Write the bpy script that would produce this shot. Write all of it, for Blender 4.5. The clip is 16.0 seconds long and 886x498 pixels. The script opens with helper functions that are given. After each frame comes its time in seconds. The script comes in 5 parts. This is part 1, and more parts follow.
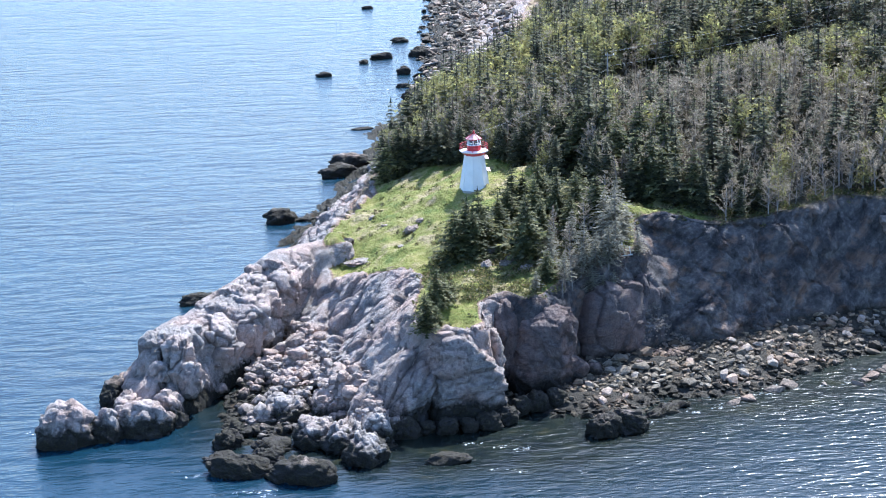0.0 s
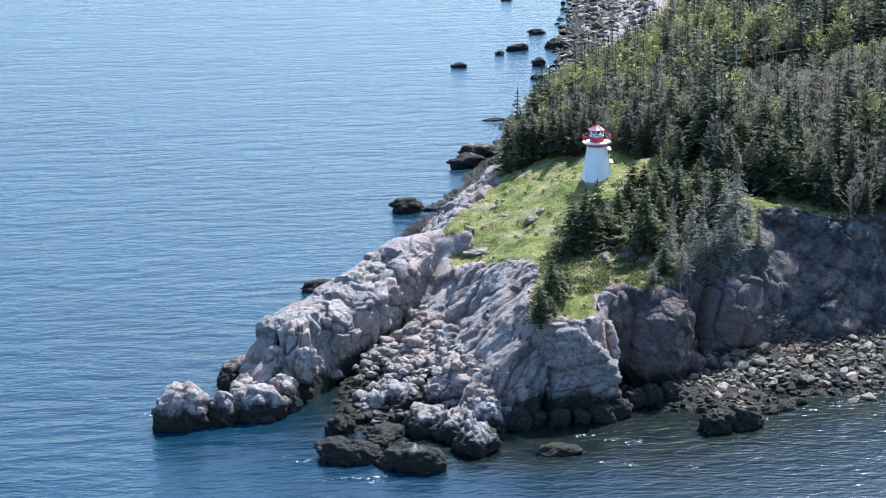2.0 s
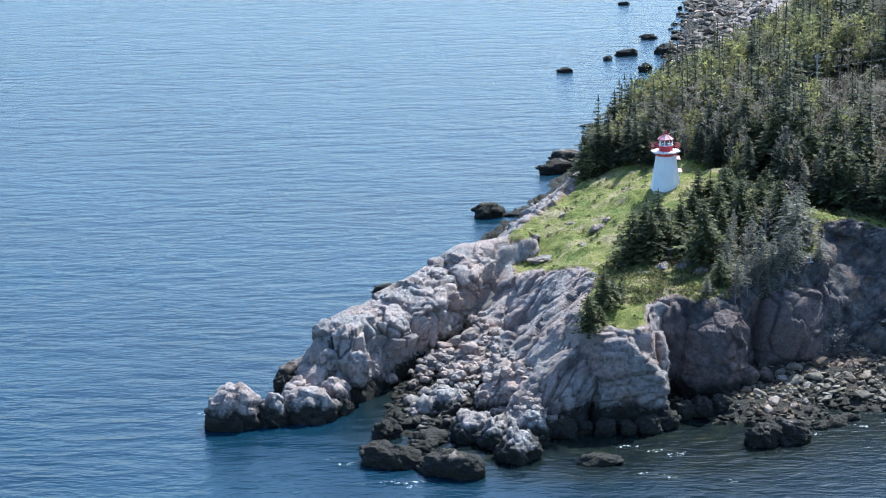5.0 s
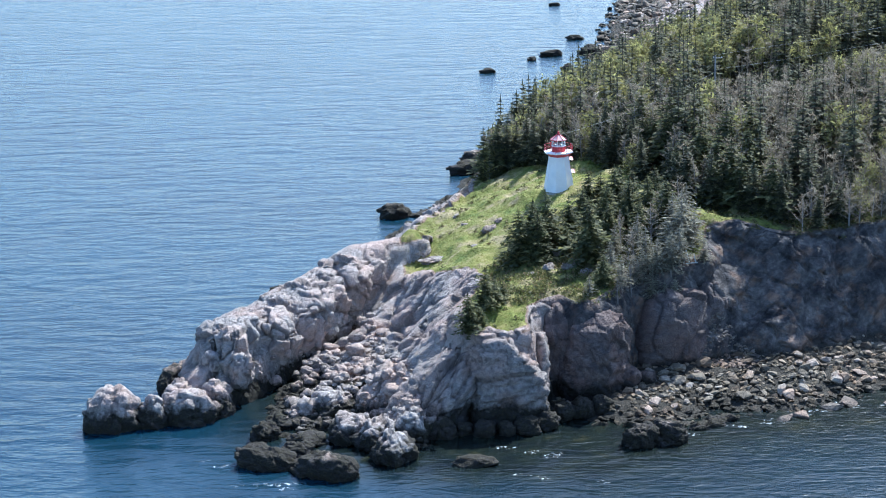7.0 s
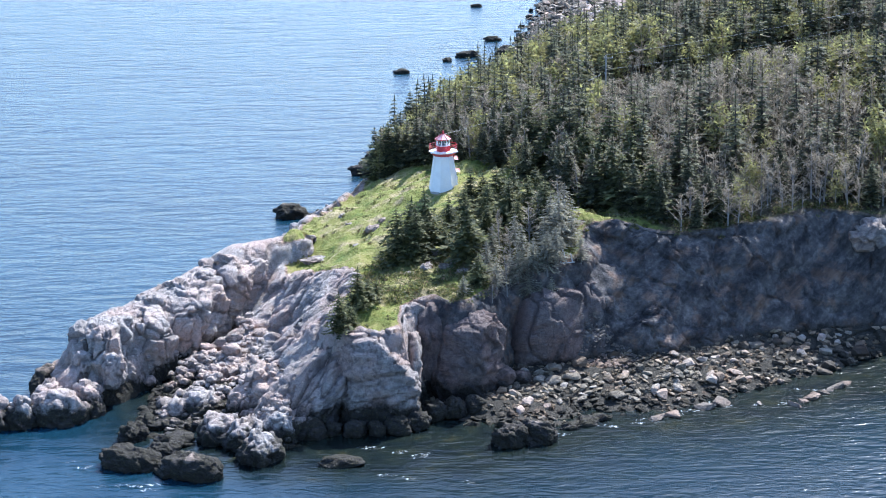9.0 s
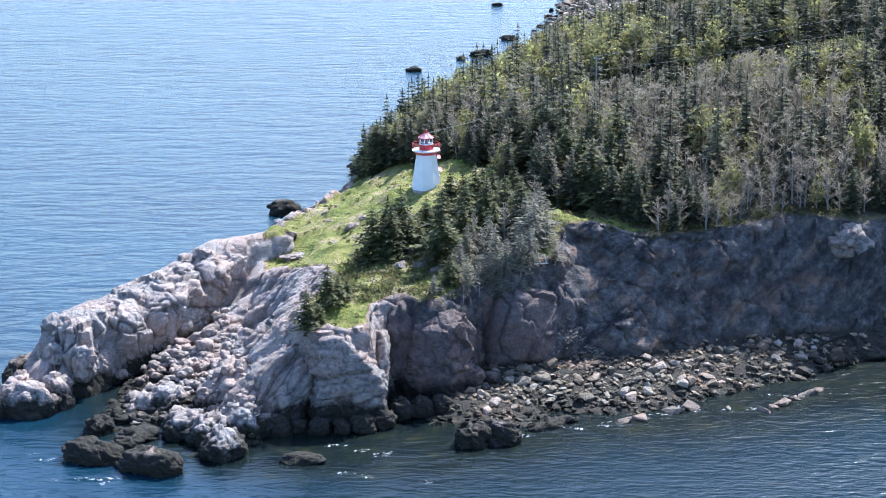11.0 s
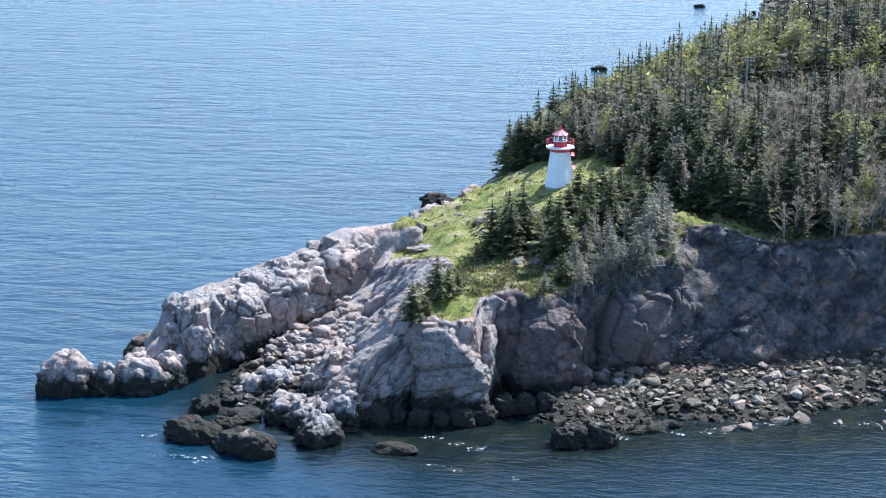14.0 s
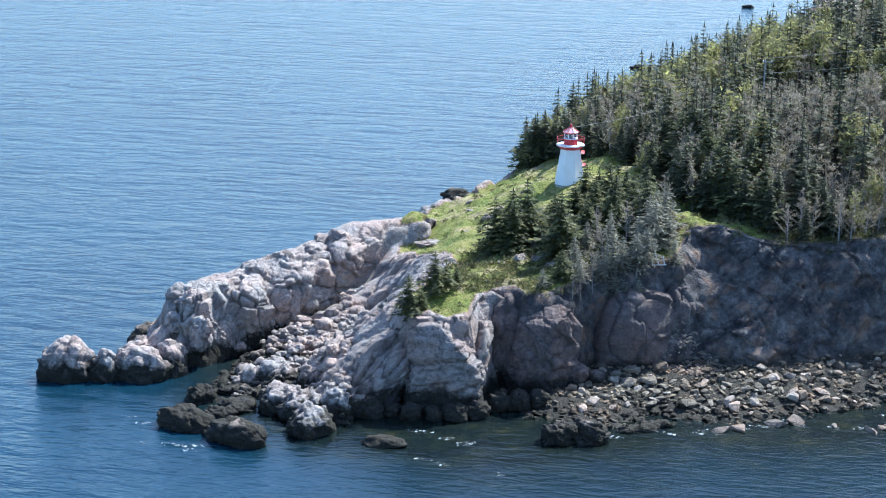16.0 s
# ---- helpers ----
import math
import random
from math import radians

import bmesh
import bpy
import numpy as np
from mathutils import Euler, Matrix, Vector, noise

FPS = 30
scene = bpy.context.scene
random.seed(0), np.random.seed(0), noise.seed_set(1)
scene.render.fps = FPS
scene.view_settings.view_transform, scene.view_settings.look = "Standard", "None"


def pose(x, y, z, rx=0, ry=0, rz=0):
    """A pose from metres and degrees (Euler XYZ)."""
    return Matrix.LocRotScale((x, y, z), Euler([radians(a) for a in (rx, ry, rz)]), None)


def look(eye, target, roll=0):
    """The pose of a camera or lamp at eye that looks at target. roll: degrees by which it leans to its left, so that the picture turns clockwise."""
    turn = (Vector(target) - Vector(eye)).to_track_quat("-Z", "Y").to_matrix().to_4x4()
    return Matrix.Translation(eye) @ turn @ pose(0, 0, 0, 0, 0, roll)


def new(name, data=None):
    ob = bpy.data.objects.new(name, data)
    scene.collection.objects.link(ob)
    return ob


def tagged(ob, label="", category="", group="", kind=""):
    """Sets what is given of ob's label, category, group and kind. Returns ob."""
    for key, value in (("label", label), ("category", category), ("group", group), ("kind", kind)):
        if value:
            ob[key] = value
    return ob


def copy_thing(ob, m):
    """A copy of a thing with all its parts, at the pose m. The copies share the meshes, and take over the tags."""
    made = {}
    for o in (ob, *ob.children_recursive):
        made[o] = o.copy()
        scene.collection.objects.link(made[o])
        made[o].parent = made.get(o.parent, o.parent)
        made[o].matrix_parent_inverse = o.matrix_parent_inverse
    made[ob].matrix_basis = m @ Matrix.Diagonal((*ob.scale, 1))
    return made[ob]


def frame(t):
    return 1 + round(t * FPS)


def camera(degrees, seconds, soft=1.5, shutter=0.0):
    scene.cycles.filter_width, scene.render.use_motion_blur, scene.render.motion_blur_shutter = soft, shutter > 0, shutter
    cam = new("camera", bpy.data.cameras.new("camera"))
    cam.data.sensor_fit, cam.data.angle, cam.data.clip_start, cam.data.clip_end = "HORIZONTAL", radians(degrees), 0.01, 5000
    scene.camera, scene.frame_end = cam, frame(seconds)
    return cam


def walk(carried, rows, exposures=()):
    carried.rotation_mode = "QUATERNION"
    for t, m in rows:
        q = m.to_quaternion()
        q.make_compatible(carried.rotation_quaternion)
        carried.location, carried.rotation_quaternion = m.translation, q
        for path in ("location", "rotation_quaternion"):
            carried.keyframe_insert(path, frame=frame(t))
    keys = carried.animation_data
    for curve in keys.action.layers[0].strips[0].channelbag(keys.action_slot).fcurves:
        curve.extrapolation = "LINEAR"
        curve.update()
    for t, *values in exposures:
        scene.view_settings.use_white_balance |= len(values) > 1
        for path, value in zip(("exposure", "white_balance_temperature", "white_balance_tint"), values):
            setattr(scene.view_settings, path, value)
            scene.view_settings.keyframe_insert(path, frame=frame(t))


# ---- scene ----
cam = camera(27.0, 16.0, 1.05)


def aimed(eye, yaw, pitch, roll):
    """Camera pose from its place, yaw to the left of +y, pitch and roll in degrees."""
    a, b = radians(yaw), radians(pitch)
    way = Vector((-math.sin(a) * math.cos(b), math.cos(a) * math.cos(b), math.sin(b)))
    return look(eye, Vector(eye) + 100 * way, roll)


# seconds, eye, yaw, pitch, roll
PATH = [
    (0, (-32.76, -280.80, 81.33), -5.597, -14.383, -1.449),
    (0.5, (-32.19, -280.79, 81.19), -4.045, -14.420, -1.512),
    (1, (-31.33, -280.76, 81.08), -2.503, -14.480, -1.563),
    (1.5, (-30.14, -280.89, 80.82), -1.163, -14.462, -1.565),
    (2, (-28.86, -280.83, 80.73), -0.926, -14.483, -1.588),
    (2.5, (-27.36, -280.79, 80.74), 0.078, -14.470, -1.572),
    (3, (-25.51, -280.97, 80.82), 1.576, -14.435, -1.632),
    (3.2, (-24.67, -280.71, 80.60), 1.962, -14.383, -1.629),
    (5.3, (-14.90, -281.72, 81.63), 3.816, -14.334, -1.723),
    (5.5, (-13.91, -281.68, 81.65), 3.669, -14.346, -1.687),
    (6, (-11.40, -281.19, 81.53), 3.264, -14.353, -1.617),
    (6.5, (-8.78, -280.67, 81.29), 2.877, -14.353, -1.560),
    (7, (-6.14, -280.31, 81.05), 2.473, -14.342, -1.456),
    (7.5, (-3.57, -279.89, 80.82), 2.063, -14.337, -1.342),
    (8, (-1.09, -279.37, 80.68), 1.646, -14.348, -1.226),
    (8.5, (1.32, -279.15, 80.30), 1.236, -14.308, -1.070),
    (9, (3.81, -278.92, 80.09), 0.845, -14.294, -0.994),
    (9.2, (4.90, -278.88, 80.17), 0.700, -14.320, -0.950),
    (11.3, (14.78, -278.02, 79.94), 2.925, -14.335, -0.252),
    (11.5, (15.82, -277.74, 79.79), 3.461, -14.323, -0.187),
    (12, (18.59, -277.60, 79.86), 4.499, -14.320, -0.114),
    (12.5, (21.25, -277.22, 79.62), 5.463, -14.296, -0.058),
    (13, (23.99, -276.87, 79.42), 6.449, -14.285, 0.020),
    (13.5, (26.86, -276.49, 79.27), 8.530, -14.298, 0.080),
    (14, (29.38, -275.98, 79.19), 9.767, -14.338, 0.177),
    (14.5, (32.02, -275.64, 79.18), 10.842, -14.380, 0.273),
    (15, (34.75, -275.28, 78.97), 11.934, -14.386, 0.345),
    (15.5, (36.60, -274.90, 78.97), 12.471, -14.431, 0.584),
    (16, (38.35, -274.84, 79.15), 11.922, -14.450, 0.789),
]
walk(cam, [(t, aimed(eye, yaw, pitch, roll)) for t, eye, yaw, pitch, roll in PATH], [(0, 1.32, 5040, 8), (1.5, 1.11, 5000, 5), (3, 0.92, 4950, 2), (7, 1.05, 4980, 4), (9, 1.30, 5040, 8), (12.5, 1.33, 5070, 9), (14.5, 1.16, 5000, 4), (16, 1.17, 4970, 3)])

# ---- light ----
SUN_AZ, SUN_EL = 30.0, 49.5  # degrees to the right of +y, degrees up
world = bpy.data.worlds.new("sky")
scene.world = world
world.use_nodes = True
wn = world.node_tree.nodes
sky = wn.new("ShaderNodeTexSky")
sky.sky_type = "NISHITA"
sky.sun_disc = False
sky.sun_elevation = radians(SUN_EL)
sky.sun_rotation = radians(SUN_AZ)
sky.air_density, sky.dust_density, sky.ozone_density = 1.1, 1.6, 1.9
wn["Background"].inputs["Strength"].default_value = 0.125
world.node_tree.links.new(sky.outputs[0], wn["Background"].inputs["Color"])
sun_data = bpy.data.lights.new("sun", "SUN")
sun_data.energy, sun_data.angle, sun_data.color = 4.8, radians(0.53), (1.0, 0.88, 0.72)
sun = new("sun", sun_data)
sun.matrix_world = look((100 * math.sin(radians(SUN_AZ)), 100 * math.cos(radians(SUN_AZ)), 100 * math.tan(radians(SUN_EL))), (0, 0, 0))


# ---- noise on arrays ----
def lattice(ix, iy, iz, salt=0):
    """A random number from 0 to 1 for every cell of a lattice."""
    n = (ix.astype(np.int64) * 374761393 + iy.astype(np.int64) * 668265263 + iz.astype(np.int64) * 1274126177 + salt * 974634777) & 0xFFFFFFFF
    n = ((n ^ (n >> 13)) * 1274126177) & 0xFFFFFFFF
    n = ((n ^ (n >> 16)) * 2246822519) & 0xFFFFFFFF
    return ((n ^ (n >> 15)) & 0xFFFFFF) / float(0xFFFFFF)


def soft_noise(x, y, z, salt=0):
    """Smooth noise from -1 to 1."""
    fx, fy, fz = np.floor(x), np.floor(y), np.floor(z)
    tx, ty, tz = x - fx, y - fy, z - fz
    tx, ty, tz = (t * t * (3 - 2 * t) for t in (tx, ty, tz))
    out = 0
    for a in (0, 1):
        for b in (0, 1):
            for c in (0, 1):
                w = (tx if a else 1 - tx) * (ty if b else 1 - ty) * (tz if c else 1 - tz)
                out = out + w * lattice(fx + a, fy + b, fz + c, salt)
    return out * 2 - 1


def fractal(x, y, z, octaves=4, salt=0):
    out, size = 0, 1.0
    for n in range(octaves):
        out = out + size * soft_noise(x * 2**n, y * 2**n, z * 2**n, salt + n)
        size *= 0.5
    return out


def blocks(x, y, z, salt=0, slope=1.5, dome=0.35, power=2):
    """Broken blocks: a random height and slant for each cell about random points, with a groove along the joints. Returns the height, a number for each cell and the grooves."""
    fx, fy, fz = np.floor(x), np.floor(y), np.floor(z)
    d1, d2, rise, own = np.full(x.shape, 9.0), np.full(x.shape, 9.0), np.zeros(x.shape), np.zeros(x.shape)
    for a in (-1, 0, 1):
        for b in (-1, 0, 1):
            for c in (-1, 0, 1):
                ix, iy, iz = fx + a, fy + b, fz + c
                ex, ey, ez = x - ix - lattice(ix, iy, iz, salt), y - iy - lattice(ix, iy, iz, salt + 1), z - iz - lattice(ix, iy, iz, salt + 2)
                d = np.sqrt(ex * ex + ey * ey + ez * ez) if power == 2 else np.sqrt(np.sqrt(ex**4 + ey**4 + ez**4))
                slant = ex * (lattice(ix, iy, iz, salt + 4) - 0.5) + ey * (lattice(ix, iy, iz, salt + 5) - 0.5) + ez * (lattice(ix, iy, iz, salt + 6) - 0.5)
                near = d < d1
                d2 = np.where(near, d1, np.minimum(d2, d))
                own = np.where(near, lattice(ix, iy, iz, salt + 3), own)
                rise = np.where(near, slope * slant, rise)
                d1 = np.where(near, d, d1)
    cut = smooth(0.11, 0.0, d2 - d1)
    return (own - 0.5) + rise - 0.42 * cut + dome * (0.4 - d1 * d1), own, cut


def smooth(a, b, x):
    t = np.clip((x - a) / (b - a), 0, 1)
    return t * t * (3 - 2 * t)


# ---- mesh helpers ----
def mesh_of(name, verts, faces, materials, slots=None, shade=None):
    """A mesh from arrays: verts (n, 3), faces (m, 3) or (m, 4)."""
    verts, faces = np.asarray(verts, np.float32), np.asarray(faces, np.int32)
    me = bpy.data.meshes.new(name)
    k = faces.shape[1]
    me.vertices.add(len(verts))
    me.vertices.foreach_set("co", verts.ravel())
    me.loops.add(faces.size)
    me.loops.foreach_set("vertex_index", faces.ravel())
    me.polygons.add(len(faces))
    me.polygons.foreach_set("loop_start", np.arange(0, faces.size, k, dtype=np.int32))
    for m in materials:
        me.materials.append(m)
    if slots is not None:
        me.polygons.foreach_set("material_index", np.asarray(slots, np.int32))
    me.update(calc_edges=True)
    me.polygons.foreach_set("use_smooth", np.zeros(len(faces), bool) if shade is None else np.asarray(shade, bool))
    me.validate()
    return me


def bm_mesh(name, bm, material, smooth_faces=False):
    me = bpy.data.meshes.new(name)
    bmesh.ops.recalc_face_normals(bm, faces=bm.faces)
    bm.to_mesh(me)
    bm.free()
    me.materials.append(material)
    if smooth_faces:
        me.polygons.foreach_set("use_smooth", np.ones(len(me.polygons), bool))
    return me


def part(name, bm, material, parent, label="", smooth_faces=False):
    """One mesh object under a thing or under a part."""
    ob = new(name, bm_mesh(name, bm, material, smooth_faces))
    ob.parent = parent
    return tagged(ob, label) if label else ob


def thing(name, m, label, category, group="", kind=""):
    """An empty at a thing's base."""
    ob = new(name)
    ob.matrix_world = m
    return tagged(ob, label, category, group, kind)


def prism(bm, sides, r0, r1, z0, z1, turn=0.0, at=(0, 0), caps=True):
    """A tapered prism with that many sides, standing on z0."""
    low, high = [], []
    for n in range(sides):
        a = turn + 2 * math.pi * n / sides
        low.append(bm.verts.new((at[0] + r0 * math.cos(a), at[1] + r0 * math.sin(a), z0)))
        high.append(bm.verts.new((at[0] + r1 * math.cos(a), at[1] + r1 * math.sin(a), z1)))
    for n in range(sides):
        bm.faces.new((low[n], low[(n + 1) % sides], high[(n + 1) % sides], high[n]))
    if caps:
        bm.faces.new(low[::-1])
        bm.faces.new(high)
    return bm


def box(bm, size, m=None):
    """A bevelled box of that size about its centre, moved by m."""
    got = bmesh.ops.create_cube(bm, size=1.0)
    vs = got["verts"]
    for v in vs:
        v.co = Vector((v.co.x * size[0], v.co.y * size[1], v.co.z * size[2]))
    es = list({e for v in vs for e in v.link_edges})
    res = bmesh.ops.bevel(bm, geom=es, offset=min(size) * 0.12, segments=1, affect="EDGES")
    if m is not None:
        every = {v for f in res["faces"] for v in f.verts}
        for v in every:
            v.co = m @ v.co
    return bm


def tube(bm, a, b, ra, rb=None, sides=6):
    """A round bar from a to b."""
    a, b = Vector(a), Vector(b)
    rb = ra if rb is None else rb
    turn = (b - a).to_track_quat("Z", "Y").to_matrix()
    low, high = [], []
    for n in range(sides):
        w = Vector((math.cos(2 * math.pi * n / sides), math.sin(2 * math.pi * n / sides), 0))
        low.append(bm.verts.new(a + turn @ (w * ra)))
        high.append(bm.verts.new(b + turn @ (w * rb)))
    for n in range(sides):
        bm.faces.new((low[n], low[(n + 1) % sides], high[(n + 1) % sides], high[n]))
    bm.faces.new(low[::-1])
    bm.faces.new(high)
    return bm


# ---- materials ----
def shader(name, rough=0.8, metal=0.0):
    """A node material; returns it, its nodes, a linker and the principled node."""
    mat = bpy.data.materials.new(name)
    mat.use_nodes = True
    nodes, links = mat.node_tree.nodes, mat.node_tree.links
    p = nodes["Principled BSDF"]
    p.inputs["Roughness"].default_value = rough
    p.inputs["Metallic"].default_value = metal
    return mat, nodes, links.new, p


def noise_node(nodes, link, coord, scale, detail=4.0, rough=0.6):
    n = nodes.new("ShaderNodeTexNoise")
    n.inputs["Scale"].default_value, n.inputs["Detail"].default_value, n.inputs["Roughness"].default_value = scale, detail, rough
    link(coord, n.inputs["Vector"])
    return n


def ramp_node(nodes, link, value, stops):
    r = nodes.new("ShaderNodeValToRGB")
    ele = r.color_ramp.elements
    while len(ele) < len(stops):
        ele.new(0.5)
    for e, (at, col) in zip(ele, stops):
        e.position, e.color = at, (*col, 1)
    link(value, r.inputs["Fac"])
    return r


def mixed(nodes, link, fac, a, b, blend="MIX"):
    m = nodes.new("ShaderNodeMix")
    m.data_type, m.blend_type = "RGBA", blend
    for sock, val in ((m.inputs[0], fac), (m.inputs[6], a), (m.inputs[7], b)):
        if isinstance(val, bpy.types.NodeSocket):
            link(val, sock)
        elif isinstance(val, tuple):
            sock.default_value = (*val, 1)
        else:
            sock.default_value = val
    return m.outputs[2]


def calc(nodes, link, op, a, b=0.0, clamp=False):
    m = nodes.new("ShaderNodeMath")
    m.operation, m.use_clamp = op, clamp
    for sock, val in zip(m.inputs, (a, b)):
        if isinstance(val, bpy.types.NodeSocket):
            link(val, sock)
        else:
            sock.default_value = val
    return m.outputs[0]


def bumped(nodes, link, p, height, strength, distance):
    b = nodes.new("ShaderNodeBump")
    b.inputs["Strength"].default_value, b.inputs["Distance"].default_value = strength, distance
    link(height, b.inputs["Height"])
    link(b.outputs[0], p.inputs["Normal"])


def rock_colour(nodes, link, coord, where_z, wet=(3.0, 1.9)):
    """Pale pinkish-grey rock with rust, lichen and a dark weedy tide mark. Returns colour and relief."""
    big = noise_node(nodes, link, coord, 0.16, 4)
    mid = noise_node(nodes, link, coord, 1.1, 6, 0.65)
    fine = noise_node(nodes, link, coord, 5.0, 6, 0.7)
    base = ramp_node(nodes, link, mid.outputs["Fac"], [(0.26, (0.22, 0.195, 0.185)), (0.42, (0.33, 0.295, 0.275)), (0.60, (0.42, 0.38, 0.355)), (0.78, (0.54, 0.50, 0.47))]).outputs[0]
    pink = ramp_node(nodes, link, big.outputs["Fac"], [(0.42, (0, 0, 0)), (0.62, (1, 1, 1))]).outputs[0]
    col = mixed(nodes, link, pink, base, mixed(nodes, link, 0.6, base, (0.50, 0.345, 0.28)))
    grain = ramp_node(nodes, link, fine.outputs["Fac"], [(0.34, (0.72, 0.71, 0.71)), (0.54, (1.08, 1.07, 1.06))]).outputs[0]
    col = mixed(nodes, link, 0.8, col, grain, "MULTIPLY")
    # joints: the rock is split into blocks, and those into smaller ones
    bent = nodes.new("ShaderNodeVectorMath")
    bent.operation = "MULTIPLY_ADD"
    link(noise_node(nodes, link, coord, 0.6, 4, 0.6).outputs["Color"], bent.inputs[0])
    bent.inputs[1].default_value = (2.2, 2.2, 1.6)
    link(coord, bent.inputs[2])
    joints = None
    for scale, width, squash in ((0.22, 0.03, (1.0, 0.7, 1.2)), (0.75, 0.06, (0.45, 0.6, 1.7)), (1.7, 0.10, (0.6, 0.8, 1.5))):
        bed = nodes.new("ShaderNodeMapping")
        bed.inputs["Scale"].default_value = squash
        bed.inputs["Rotation"].default_value = (radians(12), radians(-16), 0)
        link(bent.outputs[0], bed.inputs["Vector"])
        cells = nodes.new("ShaderNodeTexVoronoi")
        cells.feature = "DISTANCE_TO_EDGE"
        cells.inputs["Scale"].default_value = scale
        link(bed.outputs[0], cells.inputs["Vector"])
        dip = ramp_node(nodes, link, cells.outputs["Distance"], [(0.0, (0, 0, 0)), (width, (1, 1, 1))]).outputs[0]
        joints = dip if joints is None else calc(nodes, link, "MULTIPLY", joints, calc(nodes, link, "ADD", calc(nodes, link, "MULTIPLY", dip, 0.6), 0.4))
    filled = ramp_node(nodes, link, noise_node(nodes, link, coord, 0.3, 4, 0.6).outputs["Fac"], [(0.40, (0.05, 0.05, 0.05)), (0.66, (0.5, 0.5, 0.5))]).outputs[0]
    col = mixed(nodes, link, calc(nodes, link, "MULTIPLY", calc(nodes, link, "SUBTRACT", 1.0, joints), filled), col, (0.06, 0.052, 0.055))
    # tide mark: black lichen, then brown and olive weed close to the water
    edge = calc(nodes, link, "ADD", where_z, calc(nodes, link, "MULTIPLY", calc(nodes, link, "SUBTRACT", mid.outputs["Fac"], 0.5), 2.6))
    edge = calc(nodes, link, "ADD", edge, calc(nodes, link, "MULTIPLY", calc(nodes, link, "SUBTRACT", noise_node(nodes, link, coord, 0.33, 3).outputs["Fac"], 0.5), 3.6))
    tide = nodes.new("ShaderNodeMapRange")
    for n, v in zip((1, 2, 3, 4), (*wet, 0.0, 1.0)):
        tide.inputs[n].default_value = v
    link(edge, tide.inputs[0])
    weed = ramp_node(nodes, link, fine.outputs["Fac"], [(0.35, (0.011, 0.010, 0.009)), (0.55, (0.028, 0.024, 0.015)), (0.72, (0.10, 0.09, 0.034))]).outputs[0]
    col = mixed(nodes, link, tide.outputs[0], col, weed)
    relief = calc(nodes, link, "ADD", calc(nodes, link, "MULTIPLY", mid.outputs["Fac"], 0.7), calc(nodes, link, "MULTIPLY", fine.outputs["Fac"], 0.35))
    relief = calc(nodes, link, "ADD", relief, calc(nodes, link, "MULTIPLY", joints, 0.35))
    return col, relief, mid, fine, big


